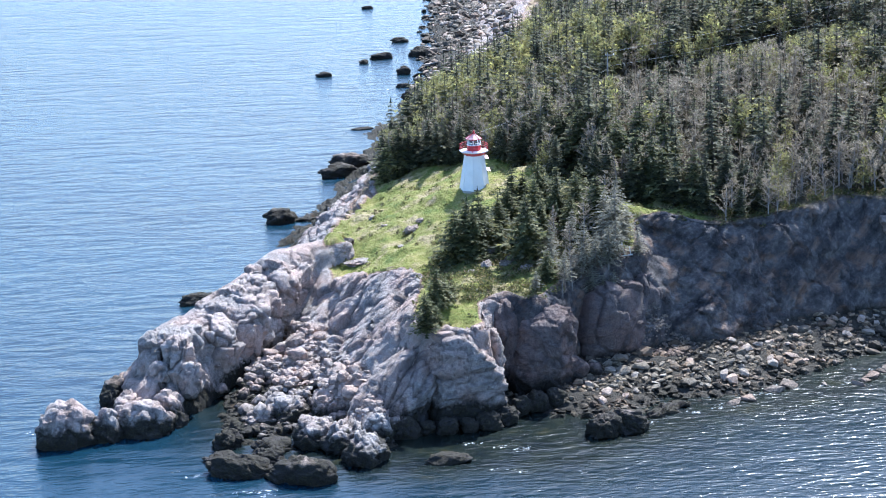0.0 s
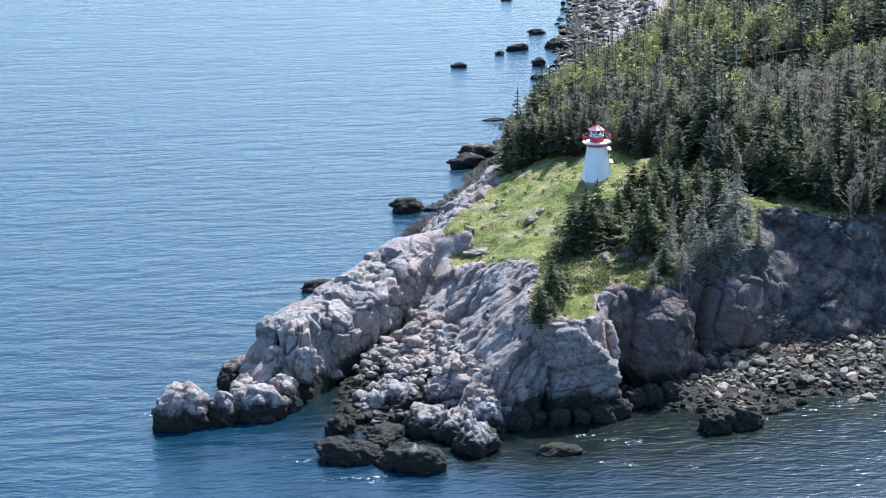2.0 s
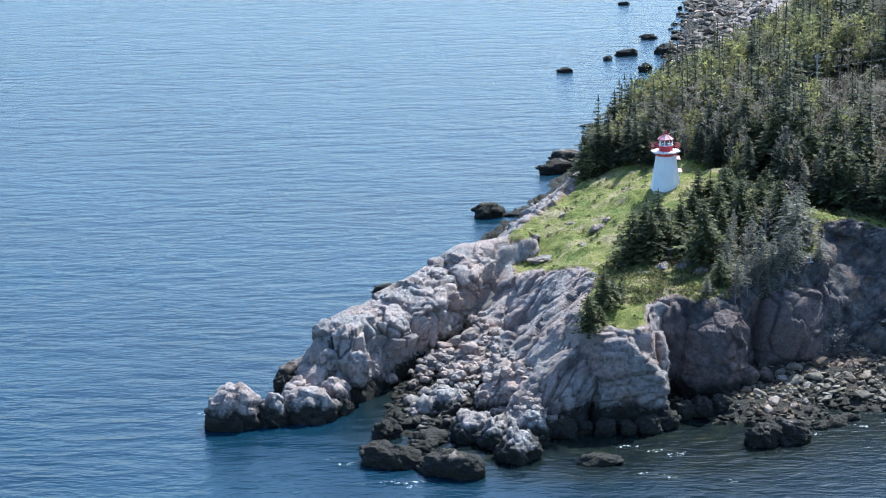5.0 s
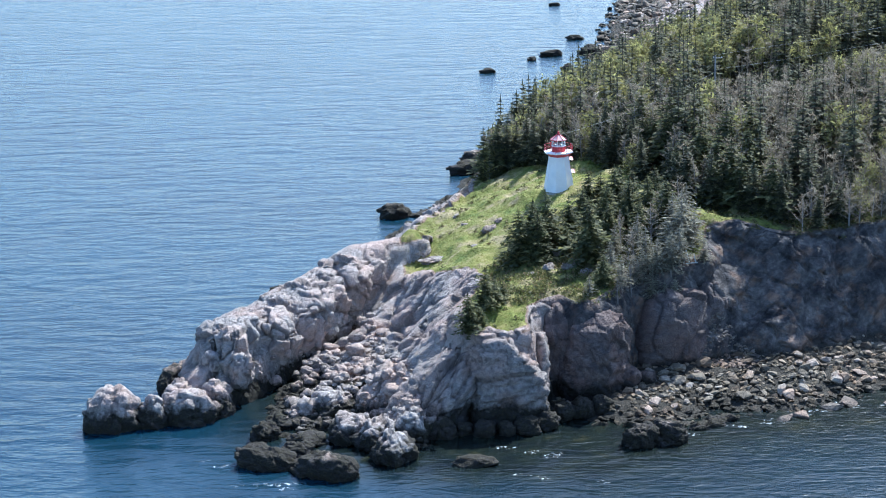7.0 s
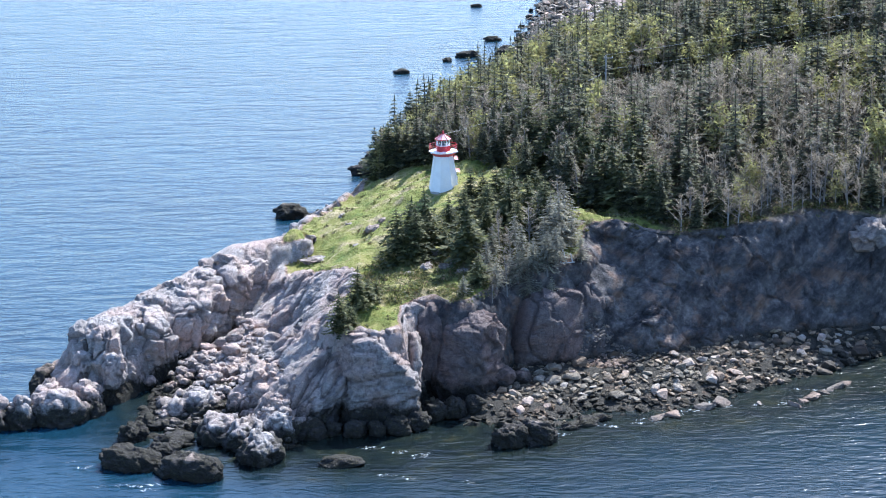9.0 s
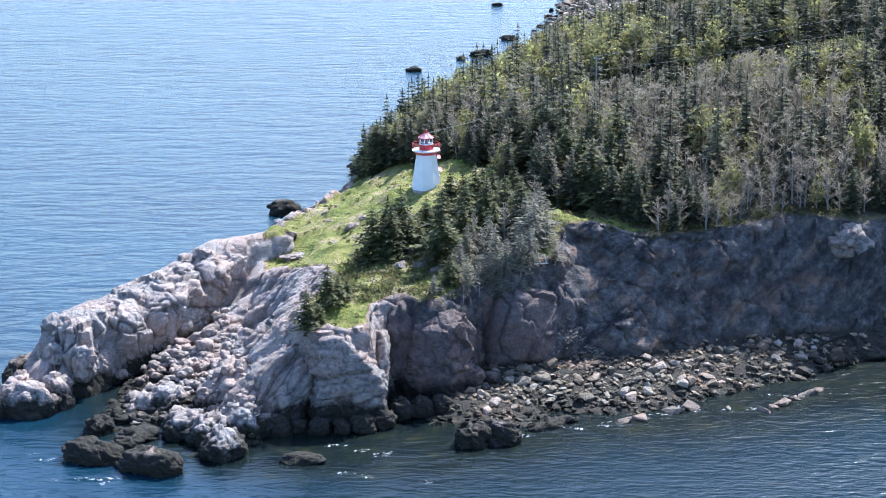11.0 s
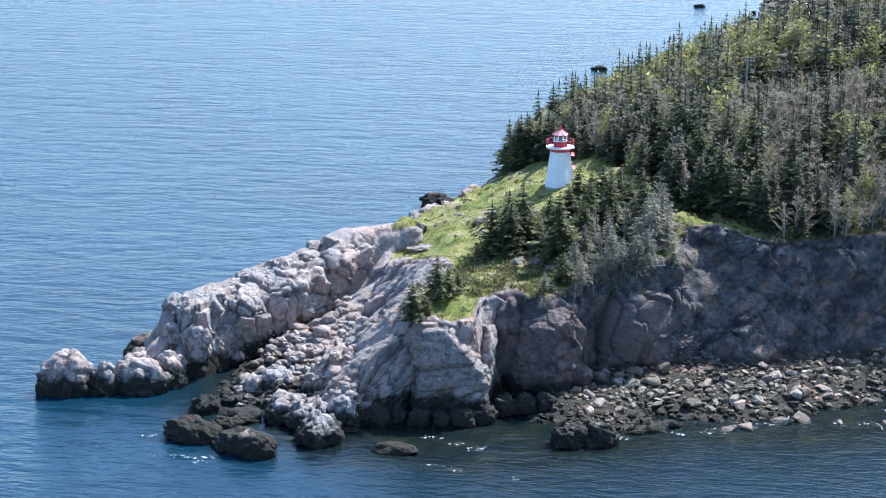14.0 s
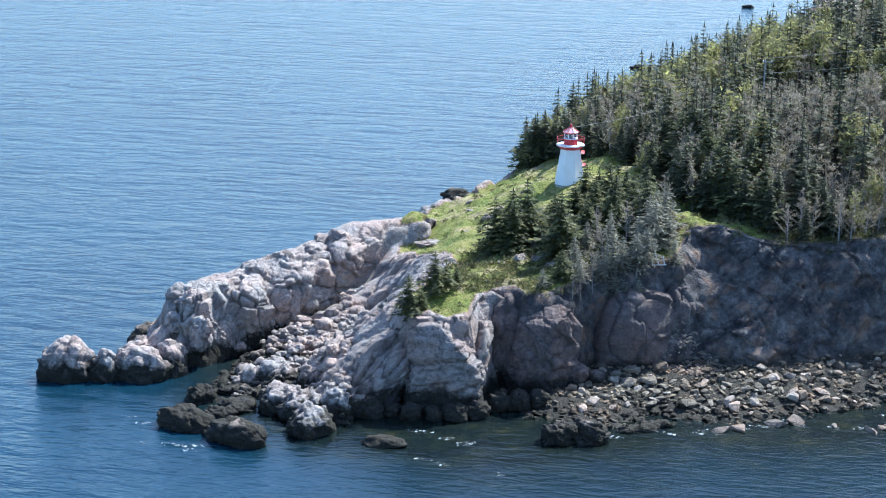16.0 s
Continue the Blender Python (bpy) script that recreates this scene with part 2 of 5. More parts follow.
def make_ground():
    """Rock, grass and forest floor, spread by the masks that the ground carries."""
    mat, nodes, link, p = shader("headland_ground", 0.9)
    p.inputs["Specular IOR Level"].default_value = 0.35
    geo = nodes.new("ShaderNodeNewGeometry")
    xyz = nodes.new("ShaderNodeSeparateXYZ")
    coord = geo.outputs["Position"]
    link(coord, xyz.inputs[0])
    rock, relief, mid, fine, big = rock_colour(nodes, link, coord, xyz.outputs["Z"])
    kind = nodes.new("ShaderNodeAttribute")
    kind.attribute_name = "cover"
    rock = mixed(nodes, link, calc(nodes, link, "MULTIPLY", kind.outputs["Alpha"], 0.5), rock, (0.05, 0.043, 0.045))
    sep = nodes.new("ShaderNodeSeparateColor")
    link(kind.outputs["Color"], sep.inputs[0])
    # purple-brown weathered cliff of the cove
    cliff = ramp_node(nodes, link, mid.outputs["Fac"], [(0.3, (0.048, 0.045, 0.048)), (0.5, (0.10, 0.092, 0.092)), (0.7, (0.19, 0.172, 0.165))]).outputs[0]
    rust = ramp_node(nodes, link, noise_node(nodes, link, coord, 0.35, 5).outputs["Fac"], [(0.52, (0, 0, 0)), (0.66, (1, 1, 1))]).outputs[0]
    # aslant streaks: light and dark on the spurs, put into the cliff's colour
    slope = nodes.new("ShaderNodeMapping")
    slope.vector_type = "TEXTURE"
    slope.inputs["Scale"].default_value = (2.6, 2.6, 15.0)
    slope.inputs["Rotation"].default_value = (0, radians(44), 0)
    link(coord, slope.inputs["Vector"])
    shade_streak = ramp_node(nodes, link, noise_node(nodes, link, slope.outputs[0], 1.0, 5, 0.65).outputs["Fac"], [(0.38, (0.40, 0.40, 0.43)), (0.60, (1.4, 1.34, 1.26))]).outputs[0]
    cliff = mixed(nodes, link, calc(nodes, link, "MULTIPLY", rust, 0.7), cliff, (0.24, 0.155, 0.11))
    cliff = mixed(nodes, link, 1.0, cliff, shade_streak, "MULTIPLY")
    gravel = nodes.new("ShaderNodeMapRange")
    for n, v in zip((1, 2, 3, 4), (4.2, 3.0, 0.0, 1.0)):
        gravel.inputs[n].default_value = v
    link(xyz.outputs["Z"], gravel.inputs[0])
    shingle = ramp_node(nodes, link, fine.outputs["Fac"], [(0.35, (0.018, 0.016, 0.013)), (0.55, (0.05, 0.043, 0.033)), (0.72, (0.12, 0.105, 0.08))]).outputs[0]
    cliff = mixed(nodes, link, gravel.outputs[0], cliff, shingle)
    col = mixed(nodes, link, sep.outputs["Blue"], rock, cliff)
    straw = noise_node(nodes, link, coord, 0.28, 6, 0.62)
    tuft = noise_node(nodes, link, coord, 3.2, 5, 0.75)
    green = ramp_node(nodes, link, straw.outputs["Fac"], [(0.32, (0.115, 0.15, 0.022)), (0.44, (0.20, 0.21, 0.042)), (0.54, (0.27, 0.245, 0.075)), (0.63, (0.37, 0.30, 0.17))]).outputs[0]
    shade = ramp_node(nodes, link, tuft.outputs["Fac"], [(0.32, (0.6, 0.62, 0.55)), (0.6, (1.1, 1.1, 1.0))]).outputs[0]
    green = mixed(nodes, link, 0.85, green, shade, "MULTIPLY")
    litter = ramp_node(nodes, link, tuft.outputs["Fac"], [(0.3, (0.035, 0.03, 0.02)), (0.6, (0.09, 0.075, 0.045)), (0.75, (0.13, 0.13, 0.06))]).outputs[0]
    worn = calc(nodes, link, "ADD", sep.outputs["Red"], calc(nodes, link, "MULTIPLY", calc(nodes, link, "SUBTRACT", straw.outputs["Fac"], 0.5), 1.2))
    turf = ramp_node(nodes, link, worn, [(0.42, (0, 0, 0)), (0.56, (1, 1, 1))]).outputs[0]
    soil = ramp_node(nodes, link, worn, [(0.14, (0, 0, 0)), (0.34, (0.75, 0.75, 0.75)), (0.50, (0.75, 0.75, 0.75))]).outputs[0]
    col = mixed(nodes, link, soil, col, ramp_node(nodes, link, tuft.outputs["Fac"], [(0.35, (0.13, 0.085, 0.055)), (0.65, (0.40, 0.24, 0.14))]).outputs[0])
    col = mixed(nodes, link, turf, col, green)
    col = mixed(nodes, link, sep.outputs["Green"], col, litter)
    link(col, p.inputs["Base Color"])
    rise = calc(nodes, link, "ADD", relief, calc(nodes, link, "MULTIPLY", tuft.outputs["Fac"], 0.5))
    bumped(nodes, link, p, rise, 0.9, 0.45)
    return mat


def make_rock(name="shore_rock", mottled=1.0, stain=(1.0, 1.0, 1.0), wet=(3.0, 1.9)):
    """The same rock for loose stones, varied from stone to stone."""
    mat, nodes, link, p = shader(name, 0.85)
    p.inputs["Specular IOR Level"].default_value = 0.35
    geo = nodes.new("ShaderNodeNewGeometry")
    xyz = nodes.new("ShaderNodeSeparateXYZ")
    link(geo.outputs["Position"], xyz.inputs[0])
    col, relief, *_ = rock_colour(nodes, link, geo.outputs["Position"], xyz.outputs["Z"], wet)
    col = mixed(nodes, link, 1.0, col, stain, "MULTIPLY")
    # darker along the joints
    joint = nodes.new("ShaderNodeAttribute")
    joint.attribute_name = "joint"
    col = mixed(nodes, link, calc(nodes, link, "MULTIPLY", joint.outputs["Fac"], 0.6), col, (0.05, 0.043, 0.045))
    info = nodes.new("ShaderNodeObjectInfo")
    odd = calc(nodes, link, "FRACT", calc(nodes, link, "ADD", info.outputs["Random"], geo.outputs["Random Per Island"]))
    tint = ramp_node(nodes, link, odd, [(0.0, (0.12, 0.11, 0.09)), (0.35, (0.42, 0.39, 0.31)), (0.7, (0.74, 0.70, 0.58)), (1.0, (1.1, 1.06, 0.97))]).outputs[0]
    link(mixed(nodes, link, mottled, col, tint, "MULTIPLY"), p.inputs["Base Color"])
    bumped(nodes, link, p, relief, 1.0, 0.3)
    return mat


def make_sea():
    """Dark clear sea water with long low ripples and a greener shallow along the beach."""
    mat, nodes, link, p = shader("sea_water", 0.19)
    geo = nodes.new("ShaderNodeNewGeometry")
    coord = geo.outputs["Position"]
    p.inputs["IOR"].default_value = 1.33
    p.inputs["Specular IOR Level"].default_value = 0.6
    patch = noise_node(nodes, link, coord, 0.02, 3)
    deep = ramp_node(nodes, link, patch.outputs["Fac"], [(0.35, (0.005, 0.021, 0.038)), (0.65, (0.008, 0.031, 0.052))]).outputs[0]
    shoal_and_shade = nodes.new("ShaderNodeAttribute")
    shoal_and_shade.attribute_name = "shoal_and_shade"
    # weedy bottom by the beach; near black for mirrored rock in the inlet
    weed = ramp_node(nodes, link, noise_node(nodes, link, coord, 0.22, 5, 0.7).outputs["Fac"], [(0.38, (0.004, 0.008, 0.010)), (0.58, (0.010, 0.015, 0.012)), (0.74, (0.034, 0.032, 0.014))]).outputs[0]
    link(mixed(nodes, link, shoal_and_shade.outputs["Fac"], deep, weed), p.inputs["Base Color"])
    lee = nodes.new("ShaderNodeAttribute")
    lee.attribute_name = "lee"
    total = None
    for scale, stretch, turn, high, crested in ((0.05, (0.5, 1.0, 1), -6, 1.0, False), (0.12, (0.4, 1.0, 1), 7, 1.35, True), (0.42, (0.4, 1.0, 1), -3, 0.5, True), (1.5, (0.5, 1.0, 1), 12, 0.24, False)):
        put = nodes.new("ShaderNodeMapping")
        put.inputs["Scale"].default_value = stretch
        put.inputs["Rotation"].default_value = (0, 0, radians(turn))
        link(coord, put.inputs["Vector"])
        h = noise_node(nodes, link, put.outputs[0], scale, 2 if crested else 3).outputs["Fac"]
        if crested:
            # sharp short crests
            h = calc(nodes, link, "MULTIPLY", calc(nodes, link, "ABSOLUTE", calc(nodes, link, "SUBTRACT", h, 0.5)), -1.6)
        h = calc(nodes, link, "MULTIPLY", h, high)
        if scale < 0.3:
            h = calc(nodes, link, "MULTIPLY", h, calc(nodes, link, "SUBTRACT", 1.0, lee.outputs["Fac"]))
        total = h if total is None else calc(nodes, link, "ADD", total, h)
    bumped(nodes, link, p, total, 0.5, 1.0)
    return mat


def make_needles(name, dark, light, dead=None):
    mat, nodes, link, p = shader(name, 0.75)
    geo, info = nodes.new("ShaderNodeNewGeometry"), nodes.new("ShaderNodeObjectInfo")
    odd = calc(nodes, link, "FRACT", calc(nodes, link, "ADD", info.outputs["Random"], geo.outputs["Random Per Island"]))
    stops = [(0.0, dark), (0.75, light)] + ([(1.0, dead)] if dead else [])
    col = ramp_node(nodes, link, odd, stops).outputs[0]
    mott = ramp_node(nodes, link, noise_node(nodes, link, geo.outputs["Position"], 0.5, 4).outputs["Fac"], [(0.3, (0.6, 0.6, 0.6)), (0.7, (1.25, 1.25, 1.2))]).outputs[0]
    col = mixed(nodes, link, 1.0, col, mott, "MULTIPLY")
    link(col, p.inputs["Base Color"])
    through_light = nodes.new("ShaderNodeBsdfTranslucent")
    link(col, through_light.inputs["Color"])
    mix = nodes.new("ShaderNodeMixShader")
    mix.inputs[0].default_value = 0.5
    link(p.outputs[0], mix.inputs[1])
    link(through_light.outputs[0], mix.inputs[2])
    link(mix.outputs[0], nodes["Material Output"].inputs["Surface"])
    return mat


def make_plain(name, colour, rough=0.6, metal=0.0, wear=0.25, scale=1.5):
    """Paint, wood or metal with two scales of mottling."""
    mat, nodes, link, p = shader(name, rough, metal)
    geo = nodes.new("ShaderNodeNewGeometry")
    a = noise_node(nodes, link, geo.outputs["Position"], scale, 5)
    b = noise_node(nodes, link, geo.outputs["Position"], scale * 9, 4)
    mott = calc(nodes, link, "ADD", calc(nodes, link, "MULTIPLY", a.outputs["Fac"], 0.7), calc(nodes, link, "MULTIPLY", b.outputs["Fac"], 0.3))
    low = tuple(c * (1 - wear) for c in colour)
    link(ramp_node(nodes, link, mott, [(0.35, low), (0.55, colour)]).outputs[0], p.inputs["Base Color"])
    bumped(nodes, link, p, b.outputs["Fac"], 0.15, 0.02)
    return mat


GROUND = make_ground()
ROCK = make_rock(wet=(1.2, 0.3))
REEF = make_rock("reef_rock", 0.3)
SEA = make_sea()
SPRUCE = make_needles("spruce_needles", (0.053, 0.064, 0.030), (0.155, 0.158, 0.06), (0.33, 0.30, 0.13))
WOODS_SPRUCE = make_needles("woods_needles", (0.044, 0.053, 0.034), (0.15, 0.147, 0.075), (0.29, 0.275, 0.15))
TWIGS = make_needles("bare_twigs", (0.21, 0.175, 0.135), (0.38, 0.325, 0.25), (0.52, 0.455, 0.36))
LICHEN = make_needles("lichen_twigs", (0.23, 0.215, 0.16), (0.37, 0.345, 0.27), (0.50, 0.465, 0.37))
BUDS = make_needles("spring_leaves", (0.20, 0.185, 0.08), (0.33, 0.31, 0.125), (0.48, 0.47, 0.17))
SHRUB = make_needles("shrub_leaves", (0.07, 0.085, 0.03), (0.17, 0.165, 0.06), (0.28, 0.20, 0.13))
BARK = make_plain("grey_bark", (0.27, 0.25, 0.23), 0.9, wear=0.5)
DARK_BARK = make_plain("dark_bark", (0.075, 0.06, 0.05), 0.9, wear=0.5)
WHITE = make_plain("white_paint", (0.9, 0.9, 0.89), 0.55, wear=0.08, scale=0.8)
RED = make_plain("red_paint", (0.50, 0.035, 0.045), 0.45, wear=0.2)
POLE_WOOD = make_plain("weathered_pole_wood", (0.34, 0.33, 0.31), 0.85, wear=0.35)
WIRE = make_plain("grey_wire", (0.5, 0.5, 0.5), 0.5, wear=0.2)
FROND = make_plain("old_metal", (0.55, 0.57, 0.58), 0.5, wear=0.25)
GLASS, gn, glink, gp = shader("lantern_glass", 0.05)
gp.inputs["Base Color"].default_value = (0.6, 0.66, 0.68, 1)
gp.inputs["Transmission Weight"].default_value = 0.85
FOAM, fn, flink, fp = shader("sea_foam", 0.8)
fp.inputs["Base Color"].default_value = (0.6, 0.63, 0.65, 1)
f_geo = fn.new("ShaderNodeNewGeometry")
f_holes = ramp_node(fn, flink, noise_node(fn, flink, f_geo.outputs["Position"], 1.6, 5, 0.7).outputs["Fac"], [(0.53, (0, 0, 0)), (0.66, (0.9, 0.9, 0.9))])
flink(f_holes.outputs[0], fp.inputs["Alpha"])


# ---- the lie of the land ----
# lines of the plan, in metres: where the top breaks off, and where the slope or cliff below it ends
TOP_LINE = [(-13, -52), (-8, -54.2), (-5, -52.4), (-4.4, -45.5), (-1.2, -42.6), (1.2, -45.5), (4, -45), (6.6, -41.5), (7.8, -36), (10.2, -33.2), (12.5, -35), (16, -34.6), (19.6, -32.6), (21.2, -26), (24, -25.2), (28.5, -25.6), (33, -26), (40, -24.5),
            (47, -21.5), (55, -18), (62, -19.5), (75, -15), (120, -18), (300, -18), (300, 520), (90, 520), (77, 400), (63, 330), (47, 263), (33, 209), (17.5, 152), (4, 108), (-6.5, 65), (-14, 37), (-15, 22), (-19.5, 12), (-23.5, 2),
            (-25, -9), (-23.5, -17), (-19.5, -23.5), (-13.5, -27.5), (-12, -31), (-12.5, -37), (-14, -42), (-14.5, -47)]
FOOT_LINE = [(-20, -60), (-14, -55.6), (-8, -56.2), (-4.6, -54.4), (-3.8, -48.5), (-0.6, -46.8), (1.4, -49), (5, -48.5), (7.6, -45), (9.6, -39.5), (12, -38.6), (15, -39), (20.5, -37.5), (22.5, -37.5), (25, -37), (28, -39), (36, -35), (44, -30), (54, -26), (62, -25.5), (75, -21), (120, -24), (305, -24), (305, 525),
             (36, 525), (29, 400), (21, 320), (18, 280), (12, 235), (5, 195), (-8, 150), (-17, 95), (-27, 58), (-32, 38), (-36, 18), (-38, 0), (-37, -12), (-31, -20), (-28, -27), (-29, -36), (-30, -44), (-28, -54)]
WOOD_LINE = [(33, -25.5), (40, -23.2), (47, -20.3), (55, -17), (62, -18.3), (75, -14), (112, -16), (112, 132), (100, 420), (82, 420), (66, 330), (50, 263), (36, 209), (20.5, 152), (6, 108), (-4.5, 66), (-12, 40), (-12.5, 29), (-8, 26), (1, 19), (7, 11), (11, 1), (16, -10), (22, -17), (27, -20)]
BRUSH_LINE = [(-9, -22), (-2, -27), (2, -40), (8, -42), (8, -47), (2, -47.5), (-2, -43), (-6, -45), (-11, -43), (-12, -33)]
CLUMP_LINE = [(-8.5, -20), (-5, -14), (3, -10.5), (9, -8.5), (14.5, -10), (17, -18), (18.5, -28), (16, -34), (11, -36.5), (7.5, -41), (3, -40), (0, -31), (-5, -24)]


def line_distance(x, y, line, closed=True):
    """Distance from points to a line of the plan."""
    best = np.full(x.shape, 1e9)
    pts = np.array(line, float)[:, :2]
    for a, b in zip(pts, np.roll(pts, -1, 0) if closed else pts[1:]):
        e = b - a
        t = np.clip(((x - a[0]) * e[0] + (y - a[1]) * e[1]) / (e @ e), 0, 1)
        best = np.minimum(best, np.hypot(x - a[0] - t * e[0], y - a[1] - t * e[1]))
    return best


def inside(x, y, line):
    hit = np.zeros(x.shape, bool)
    pts = np.array(line, float)
    for (ax, ay), (bx, by) in zip(pts, np.roll(pts, -1, 0)):
        if ay != by:
            hit ^= ((ay > y) != (by > y)) & (x < (bx - ax) * (y - ay) / (by - ay) + ax)
    return hit


def crest(x, y, line, near, far, power=2.2):
    """A rounded rib along a line of (x, y, height), with its own width on the right-hand and on the left-hand side of the line."""
    out = np.full(x.shape, -9.0)
    for (ax, ay, az), (bx, by, bz) in zip(line, line[1:]):
        ex, ey = bx - ax, by - ay
        t = np.clip(((x - ax) * ex + (y - ay) * ey) / (ex * ex + ey * ey), 0, 1)
        dx, dy = x - ax - t * ex, y - ay - t * ey
        side = ex * dy - ey * dx  # left of the line: positive
        w = np.where(side > 0, far, near)
        h = az + t * (bz - az)
        d = np.hypot(dx, dy) / w
        out = np.maximum(out, (h + 3) * (1 - d**power) - 3)
    return out


def plateau(x, y):
    """The smooth lie of the top: lawn, wooded hill and terraces."""
    u, v = np.clip(x, -30, 95) / 50, np.clip(y, -58, 100) / 50
    z = 18.1 + 10.81 * u + 1.95 * v - 6.12 * u * u + 10.73 * u * v - 3.34 * v * v + 0.67 * u**3 - 1.75 * u * u * v - 0.69 * u * v * v + 0.33 * v**3 - 1.5 * np.exp(-((x + 9) ** 2 + (y + 29) ** 2) / 110)
    z = z + 1.0 * np.exp(-(x * x + y * y) / 60) - 1.6 * np.exp(-((x + 17) ** 2 + (y + 10) ** 2) / 50) - 2.6 * np.exp(-((x + 22) ** 2 + (y + 17) ** 2) / 55)
    z = z + 2.4 * np.exp(-((x - 20.0) / 4.0) ** 2 - ((y + 22.6 + 0.35 * (x - 20)) / 2.8) ** 2) + 1.0 * np.exp(-((x - 26) / 4.0) ** 2 - ((y + 24.6) / 2.6) ** 2)
    # beyond the brow the hill falls away to a low stony shore
    shore = np.interp(y, (90, 150, 195, 235, 280, 400, 520), (-18, -8, 5, 12, 18, 29, 36))
    low = np.clip(4 + 0.3 * (x - shore - 16), 4, 34)
    return np.maximum(z + (low - z) * smooth(85, 135, y), 4.0)


RIB_WEST = [(-23, -8, 13.6), (-30, -12, 13.0), (-35.5, -20, 11.4), (-39, -27, 10.6), (-42.5, -33, 9.9), (-45.8, -39, 9.7), (-46.8, -42.5, 5.5)]
RIB_MID = [(-14.5, -45, 11.4), (-19, -46, 9.2), (-23, -48, 6.0), (-26, -52, 3.2)]
INLET = [(-33, -33, 3.0), (-36, -40, 1.3), (-38.5, -47, 0.5), (-37.5, -55, 0.5)]
GULLY = [(-22, -18, 9.0), (-25.5, -24, 6.8), (-28, -32, 3.8), (-30.5, -42, 2.4), (-32.5, -50, 1.7), (-36, -58, -0.3)]
FRONT_SLAB = [(-16, -51, 8.0), (-20, -57, 4.0), (-22.5, -63, 0.6)]
SLAB_HIGH = [(-11.6, -28.3, 13.4), (-17, -27.5, 11.2), (-21.5, -28.5, 7.6), (-24.5, -30, 4.8)]
SLAB_LOW = [(-13, -40, 12.4), (-18.5, -40, 9.4), (-23, -41.5, 5.6), (-26, -43.5, 3.2)]


def land(x, y):
    """Height of the bare land."""
    inn = inside(x, y, FOOT_LINE)
    top = inside(x, y, TOP_LINE)
    dt = np.where(top, 0, line_distance(x, y, TOP_LINE))
    df = line_distance(x, y, FOOT_LINE)
    p = plateau(x, y)
    t = np.where(inn, dt / (dt + df + 1e-6), 1.0)
    foot = 2.6 * smooth(8, 16, x) * smooth(5, 0, y) - 0.3
    z = foot + (p - foot) * (1 - t ** (1.25 + 0.7 * smooth(-16, -12, x) * smooth(24, 20, x) * smooth(0, -20, y)))
    z = np.where(inn, z, foot - 0.55 * df)
    # the stony beach below the cove's cliff
    beach = np.where(inn, 3.0, 3.0 - 3.0 * df / np.interp(x, (-9, 8, 23, 40, 56, 64), (8, 11, 13, 9.5, 7.5, 4.5)))
    beach = np.where((y < 0) & (x > -9), np.where(x < 12, beach - 0.16 * (12 - x), beach), -9)
    z = np.where(inn & (z > 3.0), z, np.maximum(z, np.minimum(beach, 3.0)))
    for rib in (crest(x, y, RIB_WEST, 8.5, 5.7, 3.1), crest(x, y, RIB_MID, 4.0, 3.6, 2.6), crest(x, y, GULLY, 6.5, 7.5, 2.0), crest(x, y, INLET, 5.0, 6.0, 2.0), crest(x, y, FRONT_SLAB, 6, 6), crest(x, y, SLAB_HIGH, 5.5, 2.6, 2.4), crest(x, y, SLAB_LOW, 5.5, 2.6, 2.4)):
        z = np.maximum(z, rib)
    return z


